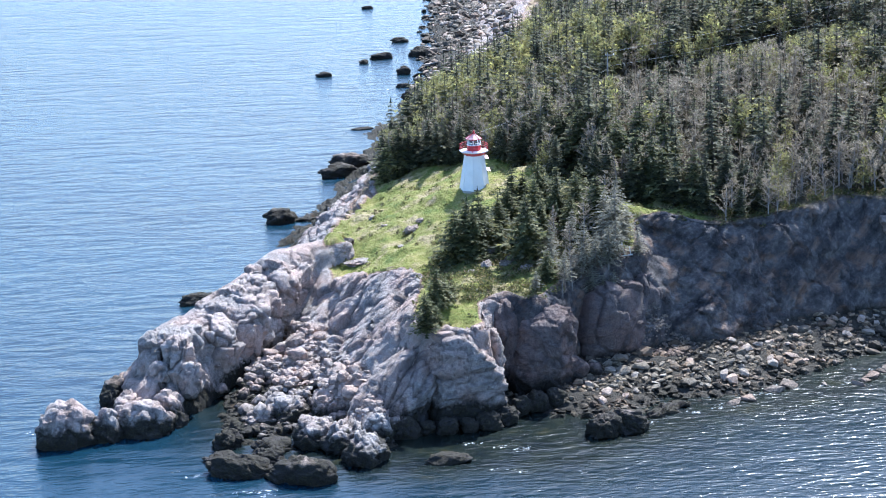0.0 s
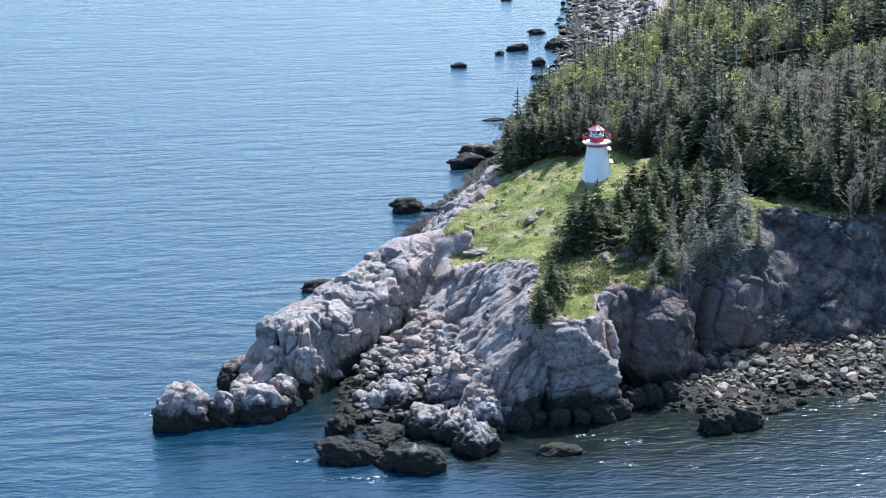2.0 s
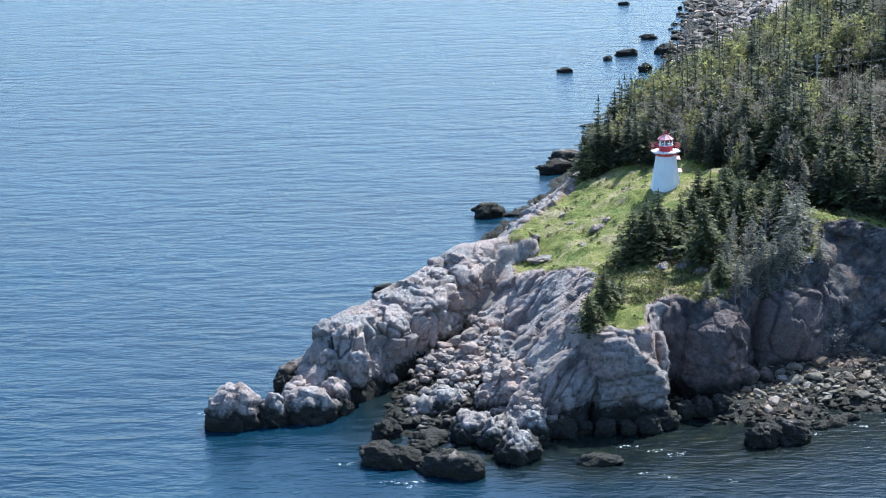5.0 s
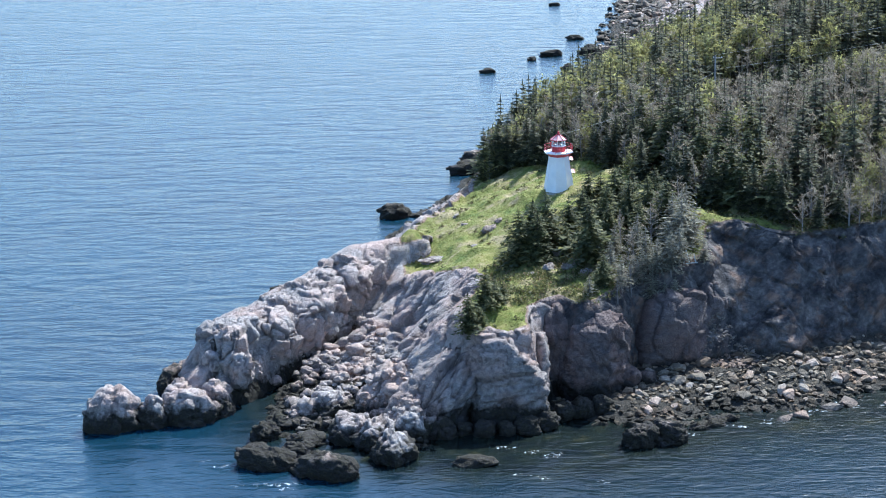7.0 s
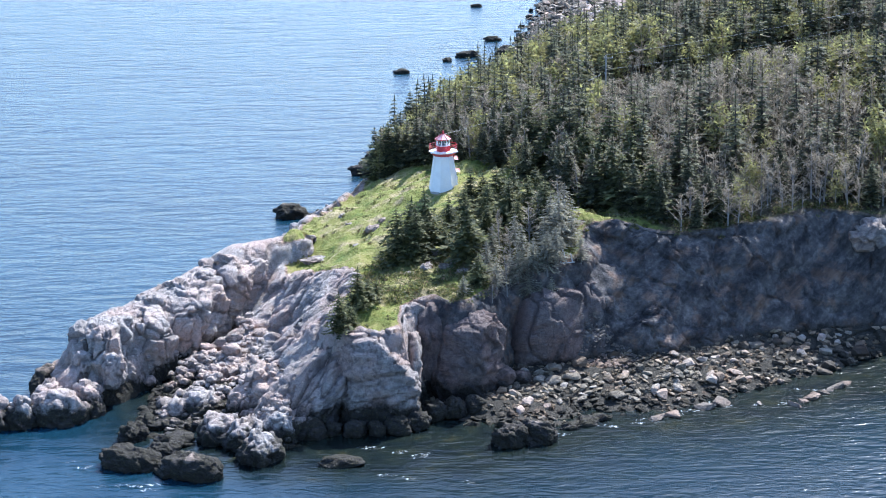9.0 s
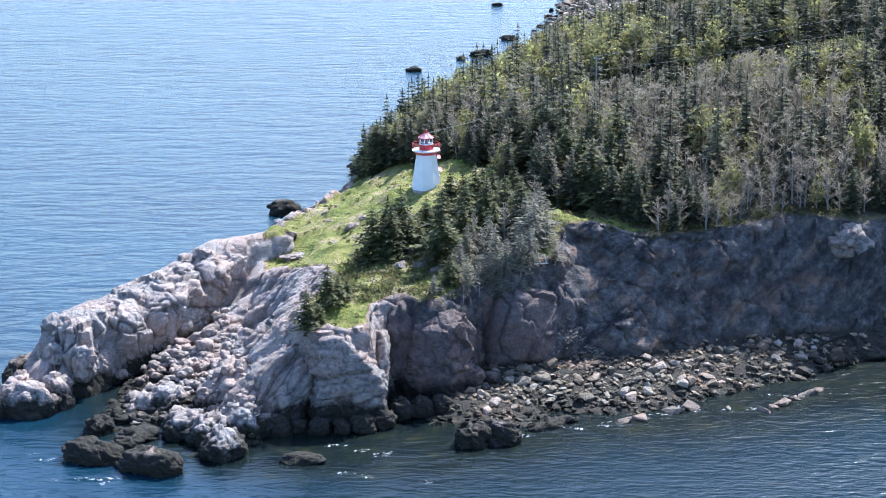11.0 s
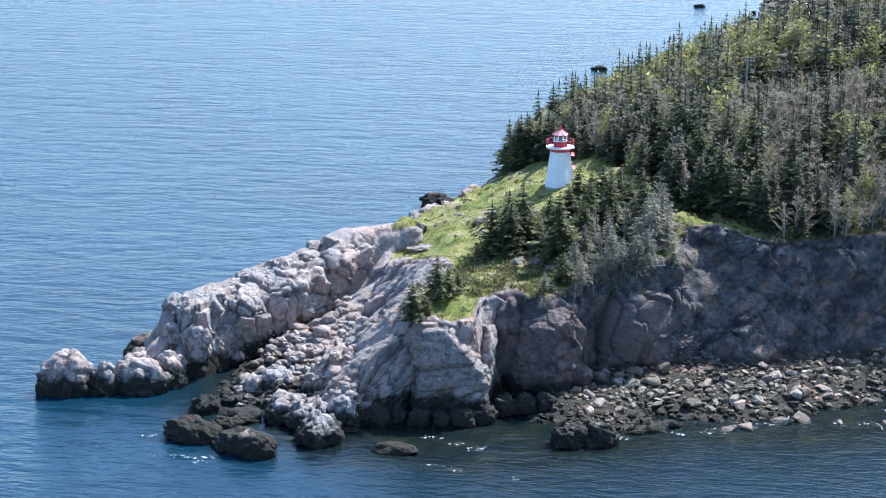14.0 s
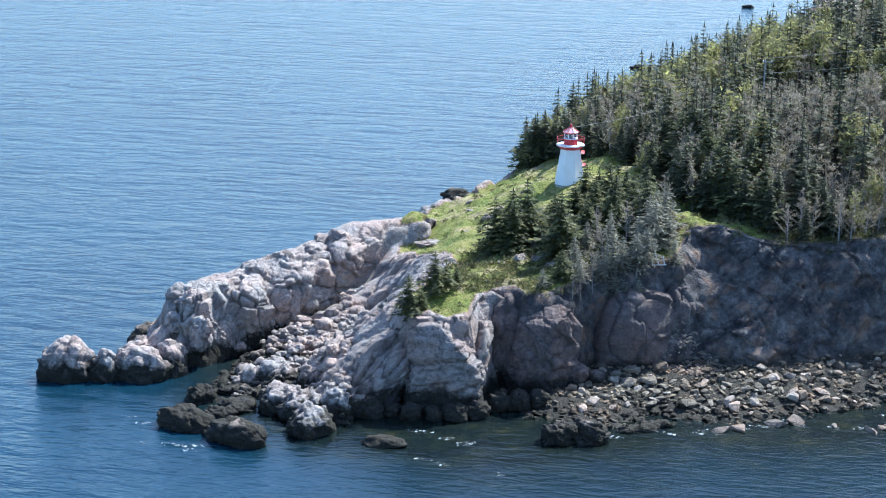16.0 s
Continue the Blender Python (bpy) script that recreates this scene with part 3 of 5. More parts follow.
def build_headland():
    step = 0.3
    xs = np.r_[np.arange(-70, -50, step), np.arange(-50, 12, 0.2), np.arange(12, 66, step), 66 + np.cumsum(np.linspace(0.4, 9, 50))]
    ys = np.r_[np.arange(-80, -62, 0.4), np.arange(-62, -24, 0.16), np.arange(-24, 44, 0.34), 44 + np.cumsum(np.linspace(0.4, 5, 170))]
    x, y = np.meshgrid(xs, ys)
    shape = x.shape
    x, y = x.ravel(), y.ravel()
    # uneven edges: the plan is shaken a little before the heights are read
    firm = 0.35 + 0.65 * smooth(9, 22, x)
    jx = x + 0.9 * firm * fractal(x / 5, y / 5, 0 * x, 3, 3) * (y < 60)
    jy = y + 0.8 * firm * fractal(x / 5, y / 5, 0 * x + 7, 3, 9) * (y < 60)
    z = land(jx, jy)
    top = inside(jx, jy, TOP_LINE)
    rim = line_distance(jx, jy, TOP_LINE)
    gx = np.gradient(z.reshape(shape), ys, axis=0).ravel()
    gy = np.gradient(z.reshape(shape), xs, axis=1).ravel()
    steep = np.hypot(gx, gy)
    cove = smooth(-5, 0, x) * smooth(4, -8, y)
    wood = np.where(inside(jx, jy, WOOD_LINE), smooth(0, 3, line_distance(jx, jy, WOOD_LINE)), 0)
    wood = np.maximum(wood, smooth(29, 33, x) * top)
    wood = np.maximum(wood, 0.8 * np.where(inside(jx, jy, CLUMP_LINE), smooth(-1, 3, line_distance(jx, jy, CLUMP_LINE)), 0))
    wood = np.maximum(wood, 0.4 * np.where(inside(jx, jy, BRUSH_LINE), smooth(-1, 2.5, line_distance(jx, jy, BRUSH_LINE)), 0) * smooth(-0.35, 0.15, soft_noise(x / 2.6, y / 2.6, 0 * x, 8)))
    turf = np.where(top, smooth(0.1, np.where((y < -40) & (x > -2), 0.9, 1.6), rim), 0) * smooth(1.1, 0.7, steep)
    turf = np.maximum(turf, np.where((y > 10) & ~top & (rim < 4), 0.4, 0))
    turf = np.maximum(turf, 0.24 * np.exp(-(((x + 26) / 4) ** 2 + ((y + 8) / 5) ** 2)))
    bare = 1 - turf
    # blocks and joints of the rock, in three sizes
    live = z > -2.5
    dx, dy, dz = (np.zeros_like(z) for _ in range(3))
    X, Y, Z = x[live], y[live], z[live]
    w = 0.8 * fractal(X / 3, Y / 3, Z / 3, 3, 20)
    big, own, cut = blocks((X + w) / 5.2 + 0.06 * Z, (Y + w) / 4.6, (Z + 0.5 * w) / 4.0, 31)
    mid, _, mid_cut = blocks((X - w) / 2.3, (Y + w) / 1.9, (Z + 0.4 * w) / 1.5, 41)
    small, _, _ = blocks((X + 0.4 * w) / 1.0, (Y + 0.4 * w) / 0.85, (Z + 0.3 * w) / 0.55, 51)
    calm = 0.2 + 0.8 * smooth(0.25, 0.85, own)
    wall = smooth(1.3, 2.6, steep[live])
    calm = calm * (1 - 0.6 * wall)
    rough = (1.75 - 0.95 * wall * (1 - 0.55 * cove[live])) * big + calm * (0.75 * mid + 0.3 * small)
    # the western rib lies under its own great blocks
    rib = smooth(-25, -29, X) * (Y < 10)
    rough = rough * (1 - rib) + rib * (0.9 * big + 0.4 * mid + 0.15 * small)
    # slabs that dip to the south-west, long along the dip
    dip = (1 - rib) * smooth(-8, -12, X) * smooth(-12, -18, Y)
    sel = dip > 0.01
    along, across = -0.72 * X[sel] - 0.50 * Y[sel] - 0.48 * Z[sel], 0.57 * X[sel] - 0.82 * Y[sel]
    through_bed = -0.394 * X[sel] - 0.274 * Y[sel] + 0.876 * Z[sel]
    beds, _, bed_cut = blocks((along + w[sel]) / 8.0, (across + 0.5 * w[sel]) / 2.9, (through_bed + 0.5 * w[sel]) / 2.2, 71)
    fine_beds, _, _ = blocks(along / 2.6, across / 1.0, through_bed / 0.8, 75)
    rough[sel] = rough[sel] * (1 - dip[sel]) + dip[sel] * (1.25 * beds + 0.34 * fine_beds)
    joints = np.zeros_like(z)
    joints[live] = np.clip(0.5 * cut + 0.45 * mid_cut, 0, 1)
    joints[np.flatnonzero(live)[sel]] = np.clip(0.9 * bed_cut, 0, 1)
    # spurs that run down the cove's cliff aslant
    rough = rough + cove[live] * (1.3 * fractal((X - 0.9 * Z) / 6.5, (X + Z) / 24, 0 * X, 3, 80) + 0.25 * fractal((X - 0.9 * Z) / 1.6, (X + Z) / 5, Y / 3, 3, 84))
    rough = rough + 0.10 * fractal(X * 1.5, Y * 1.5, Z * 1.5, 3, 50)
    B = bare[live] * smooth(-2.5, 0.3, Z) * np.where(Y > 60, 0.8, 1.0) * (1 - 0.35 * cove[live]) * (1 - 0.6 * np.exp(-(((X + 28) / 8) ** 2 + ((Y + 13) / 8) ** 2))) * (1 - 0.8 * np.exp(-(((X - 1) / 4) ** 2 + ((Y + 46) / 4) ** 2)))
    s = np.clip(steep[live], 0, 3) / np.sqrt(1 + np.clip(steep[live], 0, 3) ** 2)
    nx, ny = -gy[live] / (steep[live] + 1e-6), -gx[live] / (steep[live] + 1e-6)
    dx[live], dy[live] = rough * B * s * nx, rough * B * s * ny
    dz[live] = rough * B * (1 - 0.5 * s) * 0.8 * (1 - 0.75 * cove[live]) + turf[live] * (0.55 * fractal(X / 5, Y / 5, 0 * X, 2, 58) + 0.30 * fractal(X / 2.5, Y / 2.5, 0 * X, 3, 60) + 0.07 * soft_noise(X * 1.7, Y * 1.7, 0 * X, 66))
    verts = np.stack([x + dx, y + dy, z + dz], 1)
    ny_, nx_ = shape
    i = (np.arange(ny_ - 1)[:, None] * nx_ + np.arange(nx_ - 1)[None]).ravel()
    quads = np.stack([i, i + 1, i + nx_ + 1, i + nx_], 1)
    quads = quads[(verts[quads][:, :, 2] > -1.6).any(1)]
    used = np.unique(quads)
    back = np.full(len(verts), -1)
    back[used] = np.arange(len(used))
    quads = back[quads]
    me = mesh_of("headland", verts[used], quads, [GROUND], shade=np.ones(len(quads)))
    col = me.color_attributes.new("cover", "FLOAT_COLOR", "POINT")
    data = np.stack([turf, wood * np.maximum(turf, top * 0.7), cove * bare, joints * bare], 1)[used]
    col.data.foreach_set("color", data.astype(np.float32).ravel())
    ob = new("ground", me)
    return tagged(ob, "rocky headland with grassy top and wooded hill", "ground", kind="structure")


ground = build_headland()


def build_sea():
    xs = np.r_[-4600, -1500, -600, -250, np.arange(-120, 121, 2.0), 250, 600, 1500, 4600]
    ys = np.r_[-1500, -600, -300, np.arange(-120, 1, 2.0), 20, 60, 120, 250, 450, 700, 1500, 4800]
    x, y = np.meshgrid(xs, ys)
    shape = x.shape
    x, y = x.ravel(), y.ravel()
    i = (np.arange(shape[0] - 1)[:, None] * shape[1] + np.arange(shape[1] - 1)[None]).ravel()
    quads = np.stack([i, i + 1, i + shape[1] + 1, i + shape[1]], 1)
    me = mesh_of("sea", np.stack([x, y, 0 * x], 1), quads, [SEA], shade=np.ones(len(quads)))
    d = np.where(inside(x, y, FOOT_LINE), 0, line_distance(x, y, FOOT_LINE))
    # beach shallows, then the inlet, where dark reflections are put into the colour
    shoal_and_shade = (0.45 * smooth(80, 40, d) + 0.55 * smooth(36, 14, d)) * smooth(-26, 6, x) * (y < 0) + smooth(22, 8, d) * smooth(-51, -45, x) * (y < -30)
    at = me.attributes.new("shoal_and_shade", "FLOAT", "POINT")
    at.data.foreach_set("value", np.clip(shoal_and_shade, 0, 1).astype(np.float32))
    # the cove lies sheltered from the swell
    lee = 0.75 * smooth(110, 60, d) * smooth(-45, 0, x) * smooth(-20, -40, y)
    calm = me.attributes.new("lee", "FLOAT", "POINT")
    calm.data.foreach_set("value", lee.astype(np.float32))
    return tagged(new("water", me), "calm blue sea with small ripples", "water", kind="structure")


build_sea()

from mathutils.bvhtree import BVHTree

deps = bpy.context.evaluated_depsgraph_get()
GROUND_TREE = BVHTree.FromObject(ground, deps)


def ground_z(x, y):
    hit = GROUND_TREE.ray_cast(Vector((x, y, 90)), Vector((0, 0, -1)))
    return hit[0].z if hit[0] else -3.0


# ---- lighthouse ----
def build_lighthouse():
    z = ground_z(0, -1.5) - 0.35
    lh = thing("lighthouse", pose(0, 0, z, 0, 0, 10), "small white octagonal wooden lighthouse with red lantern gallery on grass", "lighthouse")
    eighth = math.pi / 8
    part("plinth", prism(bmesh.new(), 8, 2.40, 2.36, -0.6, 0.25, eighth), make_plain("grey_concrete", (0.42, 0.41, 0.39), 0.9), lh, "grey concrete plinth")
    bm = bmesh.new()
    prism(bm, 8, 2.36, 1.5, 0.25, 5.63, eighth, caps=False)
    part("tower_wall", bm, WHITE, lh)
    # corner boards run up the eight edges
    for n in range(8):
        a = eighth + n * math.pi / 4
        bm = bmesh.new()
        tube(bm, (2.36 * math.cos(a), 2.36 * math.sin(a), 0.25), (1.5 * math.cos(a), 1.5 * math.sin(a), 5.63), 0.07, 0.06, 5)
        part("corner_board", bm, WHITE, lh)
    bm = bmesh.new()
    prism(bm, 8, 1.52, 2.22, 5.63, 6.20, eighth)
    part("cornice", bm, RED, lh, "red flared cornice below the gallery")
    bm = bmesh.new()
    prism(bm, 8, 2.3, 2.3, 6.20, 6.36, eighth)
    part("gallery_deck", bm, WHITE, lh)
    ring = [(2.2 * math.cos(eighth + n * math.pi / 4), 2.2 * math.sin(eighth + n * math.pi / 4)) for n in range(8)]
    for n, (a, b) in enumerate(ring):
        bm = bmesh.new()
        tube(bm, (a, b, 6.36), (a, b, 7.38), 0.035, 0.035, 6)
        part("railing_post", bm, RED, lh, "red railing post")
        c, d = ring[(n + 1) % 8]
        for h in (6.70, 7.03, 7.36):
            bm = bmesh.new()
            tube(bm, (a, b, h), (c, d, h), 0.022 if h < 7.28 else 0.035, None, 6)
            part("railing_bar", bm, RED, lh, "red railing bar")
    bm = bmesh.new()
    prism(bm, 8, 1.12, 1.06, 6.36, 7.20, eighth)
    part("lantern_base", bm, RED, lh, "red panelled lantern base")
    bm = bmesh.new()
    prism(bm, 8, 1.14, 1.14, 7.20, 7.30, eighth)
    part("lantern_sill", bm, WHITE, lh)
    for n in range(8):
        a = eighth + n * math.pi / 4
        b = a + math.pi / 4
        p0, p1 = Vector((1.0 * math.cos(a), 1.0 * math.sin(a), 0)), Vector((1.0 * math.cos(b), 1.0 * math.sin(b), 0))
        bm = bmesh.new()
        tube(bm, (*p0.xy, 7.30), (*p0.xy, 8.13), 0.07, None, 6)
        part("mullion", bm, WHITE, lh)
        bm = bmesh.new()
        q = [bm.verts.new((*(p * s).xy, h)) for s in (0.97, 0.95) for p, h in ((p0, 7.30), (p1, 7.30), (p1, 8.13), (p0, 8.13))]
        for f in ((0, 1, 2, 3), (7, 6, 5, 4), (0, 4, 5, 1), (1, 5, 6, 2), (2, 6, 7, 3), (3, 7, 4, 0)):
            bm.faces.new([q[k] for k in f])
        pane = part("lantern_pane", bm, GLASS, lh, "clear lantern glass")
        pane.visible_shadow = False
    bm = bmesh.new()
    prism(bm, 12, 0.28, 0.28, 7.30, 7.93)
    part("lamp_lens", bm, FROND, lh, "pale lens of the light", True)
    bm = bmesh.new()
    prism(bm, 8, 1.32, 1.32, 8.13, 8.24, eighth)
    part("roof_fascia", bm, RED, lh, "red roof edge")
    bm = bmesh.new()
    prism(bm, 8, 1.30, 0.16, 8.24, 9.00, eighth)
    part("roof", bm, make_plain("pale_roof_paint", (0.62, 0.36, 0.37), 0.5, wear=0.12), lh, "faded pale pink lantern roof")
    for n in range(8):
        a = eighth + n * math.pi / 4
        bm = bmesh.new()
        tube(bm, (1.31 * math.cos(a), 1.31 * math.sin(a), 8.26), (0.16 * math.cos(a), 0.16 * math.sin(a), 9.03), 0.05, 0.04, 5)
        part("roof_rib", bm, RED, lh, "red roof rib")
    bm = bmesh.new()
    prism(bm, 10, 0.2, 0.16, 8.98, 9.20)
    bmesh.ops.create_uvsphere(bm, u_segments=10, v_segments=6, radius=0.17, matrix=Matrix.Translation((0, 0, 9.32)))
    tube(bm, (0, 0, 9.43), (0, 0, 9.73), 0.03, 0.015, 5)
    part("ventilator", bm, RED, lh, "red ball ventilator", True)

    def out(side, h):
        """The frame of a face of the tower, h metres up."""
        r = (2.36 - (h - 0.25) * 0.16) * math.cos(eighth)
        return Matrix.Rotation(side * math.pi / 4, 4, "Z") @ Matrix.Translation((r, 0, h))

    # hooded windows on three sides and the door on the landward side
    for side, h in ((0, 2.5), (0, 4.5), (2, 3.2)):
        m = out(side, h)
        win = new("window")
        win.parent = lh
        fr = part("window_frame", box(bmesh.new(), (0.16, 0.95, 1.15), m), WHITE, win)
        part("pane", box(bmesh.new(), (0.05, 0.62, 0.8), m @ Matrix.Translation((0.09, 0, 0))), make_plain("dark_pane", (0.05, 0.06, 0.07), 0.1), fr, "dark window pane")
        bm = bmesh.new()
        pts = [bm.verts.new(m @ Vector(c)) for c in ((0, -0.8, 0.58), (0, 0.8, 0.58), (0, 0, 0.98), (0.6, -0.8, 0.5), (0.6, 0.8, 0.5), (0.6, 0, 0.95))]
        for f in ((0, 1, 2), (3, 5, 4), (0, 3, 4, 1), (1, 4, 5, 2), (2, 5, 3, 0)):
            bm.faces.new([pts[k] for k in f])
        part("window_hood", bm, RED, win, "red pediment hood")
        part("window_sill", box(bmesh.new(), (0.26, 1.1, 0.09), m @ Matrix.Translation((0.08, 0, -0.62))), RED, win, "red sill")
    m = out(0, 1.2)
    door = part("door", box(bmesh.new(), (0.12, 0.95, 2.0), m), RED, lh, "red plank door")
    part("door_frame", box(bmesh.new(), (0.10, 1.2, 2.15), m @ Matrix.Translation((-0.02, 0, 0.02))), WHITE, door)
    part("doorstep", box(bmesh.new(), (1.0, 1.3, 0.3), m @ Matrix.Translation((0.5, 0, -1.15))), POLE_WOOD, lh, "small wooden doorstep")
    return lh, z


LIGHTHOUSE, LH_Z = build_lighthouse()


# ---- trees ----
def frond_arrays(rng, a, length, z, droop, width, pieces):
    """Flat ragged sprays along one spruce branch: triangles."""
    v, f = [], []
    ca, sa = math.cos(a), math.sin(a)
    for k in range(pieces):
        s0, s1 = k / pieces, (k + 1.35) / pieces
        r0, r1 = length * s0, length * min(s1, 1.05)
        z0, z1 = z - droop * s0**1.4 * length, z - droop * min(s1, 1.0) ** 1.4 * length
        w = width * (1.0 - 0.55 * s0) * rng.uniform(0.7, 1.3)
        for side in (-1, 1):
            n = len(v)
            tip = rng.uniform(0.75, 1.15)
            v += [(ca * r0, sa * r0, z0), (ca * r1 * tip, sa * r1 * tip, z1 + rng.uniform(-0.05, 0.1) * length),
                  (ca * (r0 + 0.55 * (r1 - r0)) - sa * w * side, sa * (r0 + 0.55 * (r1 - r0)) + ca * w * side, z0 - 0.25 * w - rng.uniform(0, 0.12))]
            f.append((n, n + 1, n + 2))
    return v, f


def spruce_arrays(seed, h=7.0, r=1.9, whorls=16, per=8, pieces=3, gaps=0.12, bare=0.12, full=0.24):
    """Crown triangles and trunk triangles of a ragged spruce."""
    rng = random.Random(seed)
    v, f = [], []
    lean = (rng.uniform(-0.03, 0.03), rng.uniform(-0.03, 0.03))
    for k in range(whorls):
        s = bare + (1 - bare) * (k + rng.uniform(-0.3, 0.3)) / whorls
        if s > 0.985:
            continue
        z = h * s
        reach = r * (1 - s) ** 0.82 * rng.uniform(0.75, 1.15) * (0.7 + 0.6 * min(1, 4 * (s - bare) + 0.3)) + 0.12
        a0 = rng.uniform(0, 6.28)
        for n in range(per):
            if rng.random() < gaps:
                continue
            a = a0 + 6.283 * n / per + rng.uniform(-0.25, 0.25)
            nv, nf = frond_arrays(rng, a, reach * rng.uniform(0.65, 1.2), z, rng.uniform(0.0, 0.38), full * (reach + 0.4), pieces)
            o = len(v)
            v += nv
            f += [tuple(i + o for i in t) for t in nf]
    o = len(v)
    v += [(0.12, 0, h * 0.93), (-0.06, 0.1, h * 0.93), (-0.06, -0.1, h * 0.93), (0, 0, h * 1.04)]
    f += [(o, o + 1, o + 3), (o + 1, o + 2, o + 3), (o + 2, o, o + 3)]
    tv, tf = stick(rng, (0, 0, -0.4), (0, 0, h * 0.97), 0.022 * h, 0.02, 6)
    v, tv = np.array(v), np.array(tv)
    for arr in (v, tv):
        arr[:, 0] += lean[0] * arr[:, 2]
        arr[:, 1] += lean[1] * arr[:, 2]
    return v, np.array(f), tv, np.array(tf)


def stick(rng, a, b, ra, rb, sides=4):
    """Triangles of a tapered limb."""
    a, b = Vector(a), Vector(b)
    turn = (b - a).to_track_quat("Z", "Y").to_matrix()
    v, f = [], []
    for p, r in ((a, ra), (b, rb)):
        for n in range(sides):
            w = turn @ Vector((math.cos(6.2832 * n / sides) * r, math.sin(6.2832 * n / sides) * r, 0))
            v.append(tuple(p + w))
    for n in range(sides):
        m = (n + 1) % sides
        f += [(n, m, sides + m), (n, sides + m, sides + n)]
    return v, f


def limbs_arrays(seed, h, spread, limbs, twigs, leaves=0, leaf=0.3, lean=0.1):
    """Trunk and limbs, and a crown of twig slivers or of leaf clumps, of a broadleaf or dead tree."""
    rng = random.Random(seed)
    tv, tf, v, f = [], [], [], []

    def add(a, b, ra, rb, sides=4):
        nv, nf = stick(rng, a, b, ra, rb, sides)
        o = len(tv)
        tv.extend(nv)
        tf.extend(tuple(i + o for i in t) for t in nf)

    lx, ly = rng.uniform(-lean, lean) * h, rng.uniform(-lean, lean) * h
    mid, tip = Vector((lx * 0.35, ly * 0.35, h * 0.5)), Vector((lx, ly, h))
    add((0, 0, -0.4), mid, 0.02 * h, 0.013 * h, 5)
    add(mid, tip, 0.013 * h, 0.003 * h, 4)
    for k in range(limbs):
        s = rng.uniform(0.16, 0.97)
        base = (mid * (s / 0.5)) if s < 0.5 else mid.lerp(tip, (s - 0.5) / 0.5)
        a = rng.uniform(0, 6.283)
        length = spread * rng.uniform(0.5, 1.1) * (1.25 - s)
        end = base + Vector((math.cos(a) * length, math.sin(a) * length, length * rng.uniform(0.25, 1.1)))
        add(base, end, 0.007 * h * (1.2 - s), 0.002 * h, 3)
        for _ in range(twigs):
            q = base.lerp(end, rng.uniform(0.25, 1.0))
            d = Vector((rng.gauss(0, 1), rng.gauss(0, 1), rng.gauss(0.5, 0.8))).normalized() * rng.uniform(0.3, 0.8) * spread * 0.4
            w = Vector((rng.gauss(0, 1), rng.gauss(0, 1), rng.gauss(0, 1))).normalized() * 0.045
            o = len(v)
            v.extend([tuple(q - w), tuple(q + w), tuple(q + d)])
            f.append((o, o + 1, o + 2))
        for _ in range(leaves):
            q = base.lerp(end, rng.uniform(0.35, 1.1)) + Vector((rng.gauss(0, 1), rng.gauss(0, 1), rng.gauss(0, 1))) * spread * 0.16
            o = len(v)
            for _ in range(3):
                v.append(tuple(q + Vector((rng.gauss(0, 1), rng.gauss(0, 1), rng.gauss(0, 0.8))) * leaf))
            f.append((o, o + 1, o + 2))
    return np.array(v), np.array(f), np.array(tv), np.array(tf)


def tree_kind(name, arrays, crown_mat, bark, label, category="tree"):
    """A model tree with its trunk and crown; copies are made from it."""
    v, f, tv, tf = arrays
    root = tagged(new(name), label, category)
    crown = new("crown", mesh_of("crown", v, f, [crown_mat]))
    trunk = new("trunk", mesh_of("trunk", tv, tf, [bark], shade=np.ones(len(tf))))
    crown.parent = trunk.parent = root
    return root


def planted(model, x, y, size, rng, group, first):
    """Plants the model itself the first time, and copies of it afterwards."""
    m = pose(x, y, ground_z(x, y) - 0.1, 0, 0, rng.uniform(0, 360)) @ Matrix.Diagonal((size * rng.uniform(0.85, 1.15), size * rng.uniform(0.85, 1.15), size, 1))
    if first:
        ob = model
        ob.matrix_world = m
    else:
        ob = copy_thing(model, m)
        ob.matrix_world = m
    return tagged(ob, group=group)


rng = random.Random(11)
used_models = set()


def plant(model, x, y, size, group):
    planted(model, x, y, size, rng, group, model.name not in used_models)
    used_models.add(model.name)


spruces = [tree_kind("spruce_tree", spruce_arrays(100 + k, 7.0, 2.9, 18, 10, 4, 0.18, 0.06, 0.2), SPRUCE, DARK_BARK, "dark green spruce with ragged pale-tipped branches") for k in range(5)]
grey_spruces = [tree_kind("spruce_tree", spruce_arrays(140 + k, 7.0, 2.5, 22, 11, 4, 0.3, 0.1, 0.085), LICHEN, BARK, "half-dead grey spruce with bare branches on the cliff edge") for k in range(3)]
slim_spruces = [tree_kind("spruce_tree", spruce_arrays(160 + k, 9.0, 2.4, 20, 9, 3, 0.15), WOODS_SPRUCE, DARK_BARK, "tall slender dark spruce at the edge of the wood") for k in range(3)]
bare_trees = [tree_kind("bare_tree", limbs_arrays(200 + k, 8.0, 2.6, 30, 18), TWIGS, BARK, "leafless grey tree with fine twigs") for k in range(4)]
bud_trees = [tree_kind("budding_tree", limbs_arrays(240 + k, 7.5, 2.6, 24, 3, 22, 0.2), BUDS, BARK, "broadleaf tree with yellow-green spring leaves") for k in range(3)]

def within(x, y, line):
    return bool(inside(np.array([float(x)]), np.array([float(y)]), line)[0])


def edge_of(x, y, line):
    return float(line_distance(np.array([float(x)]), np.array([float(y)]), line)[0])


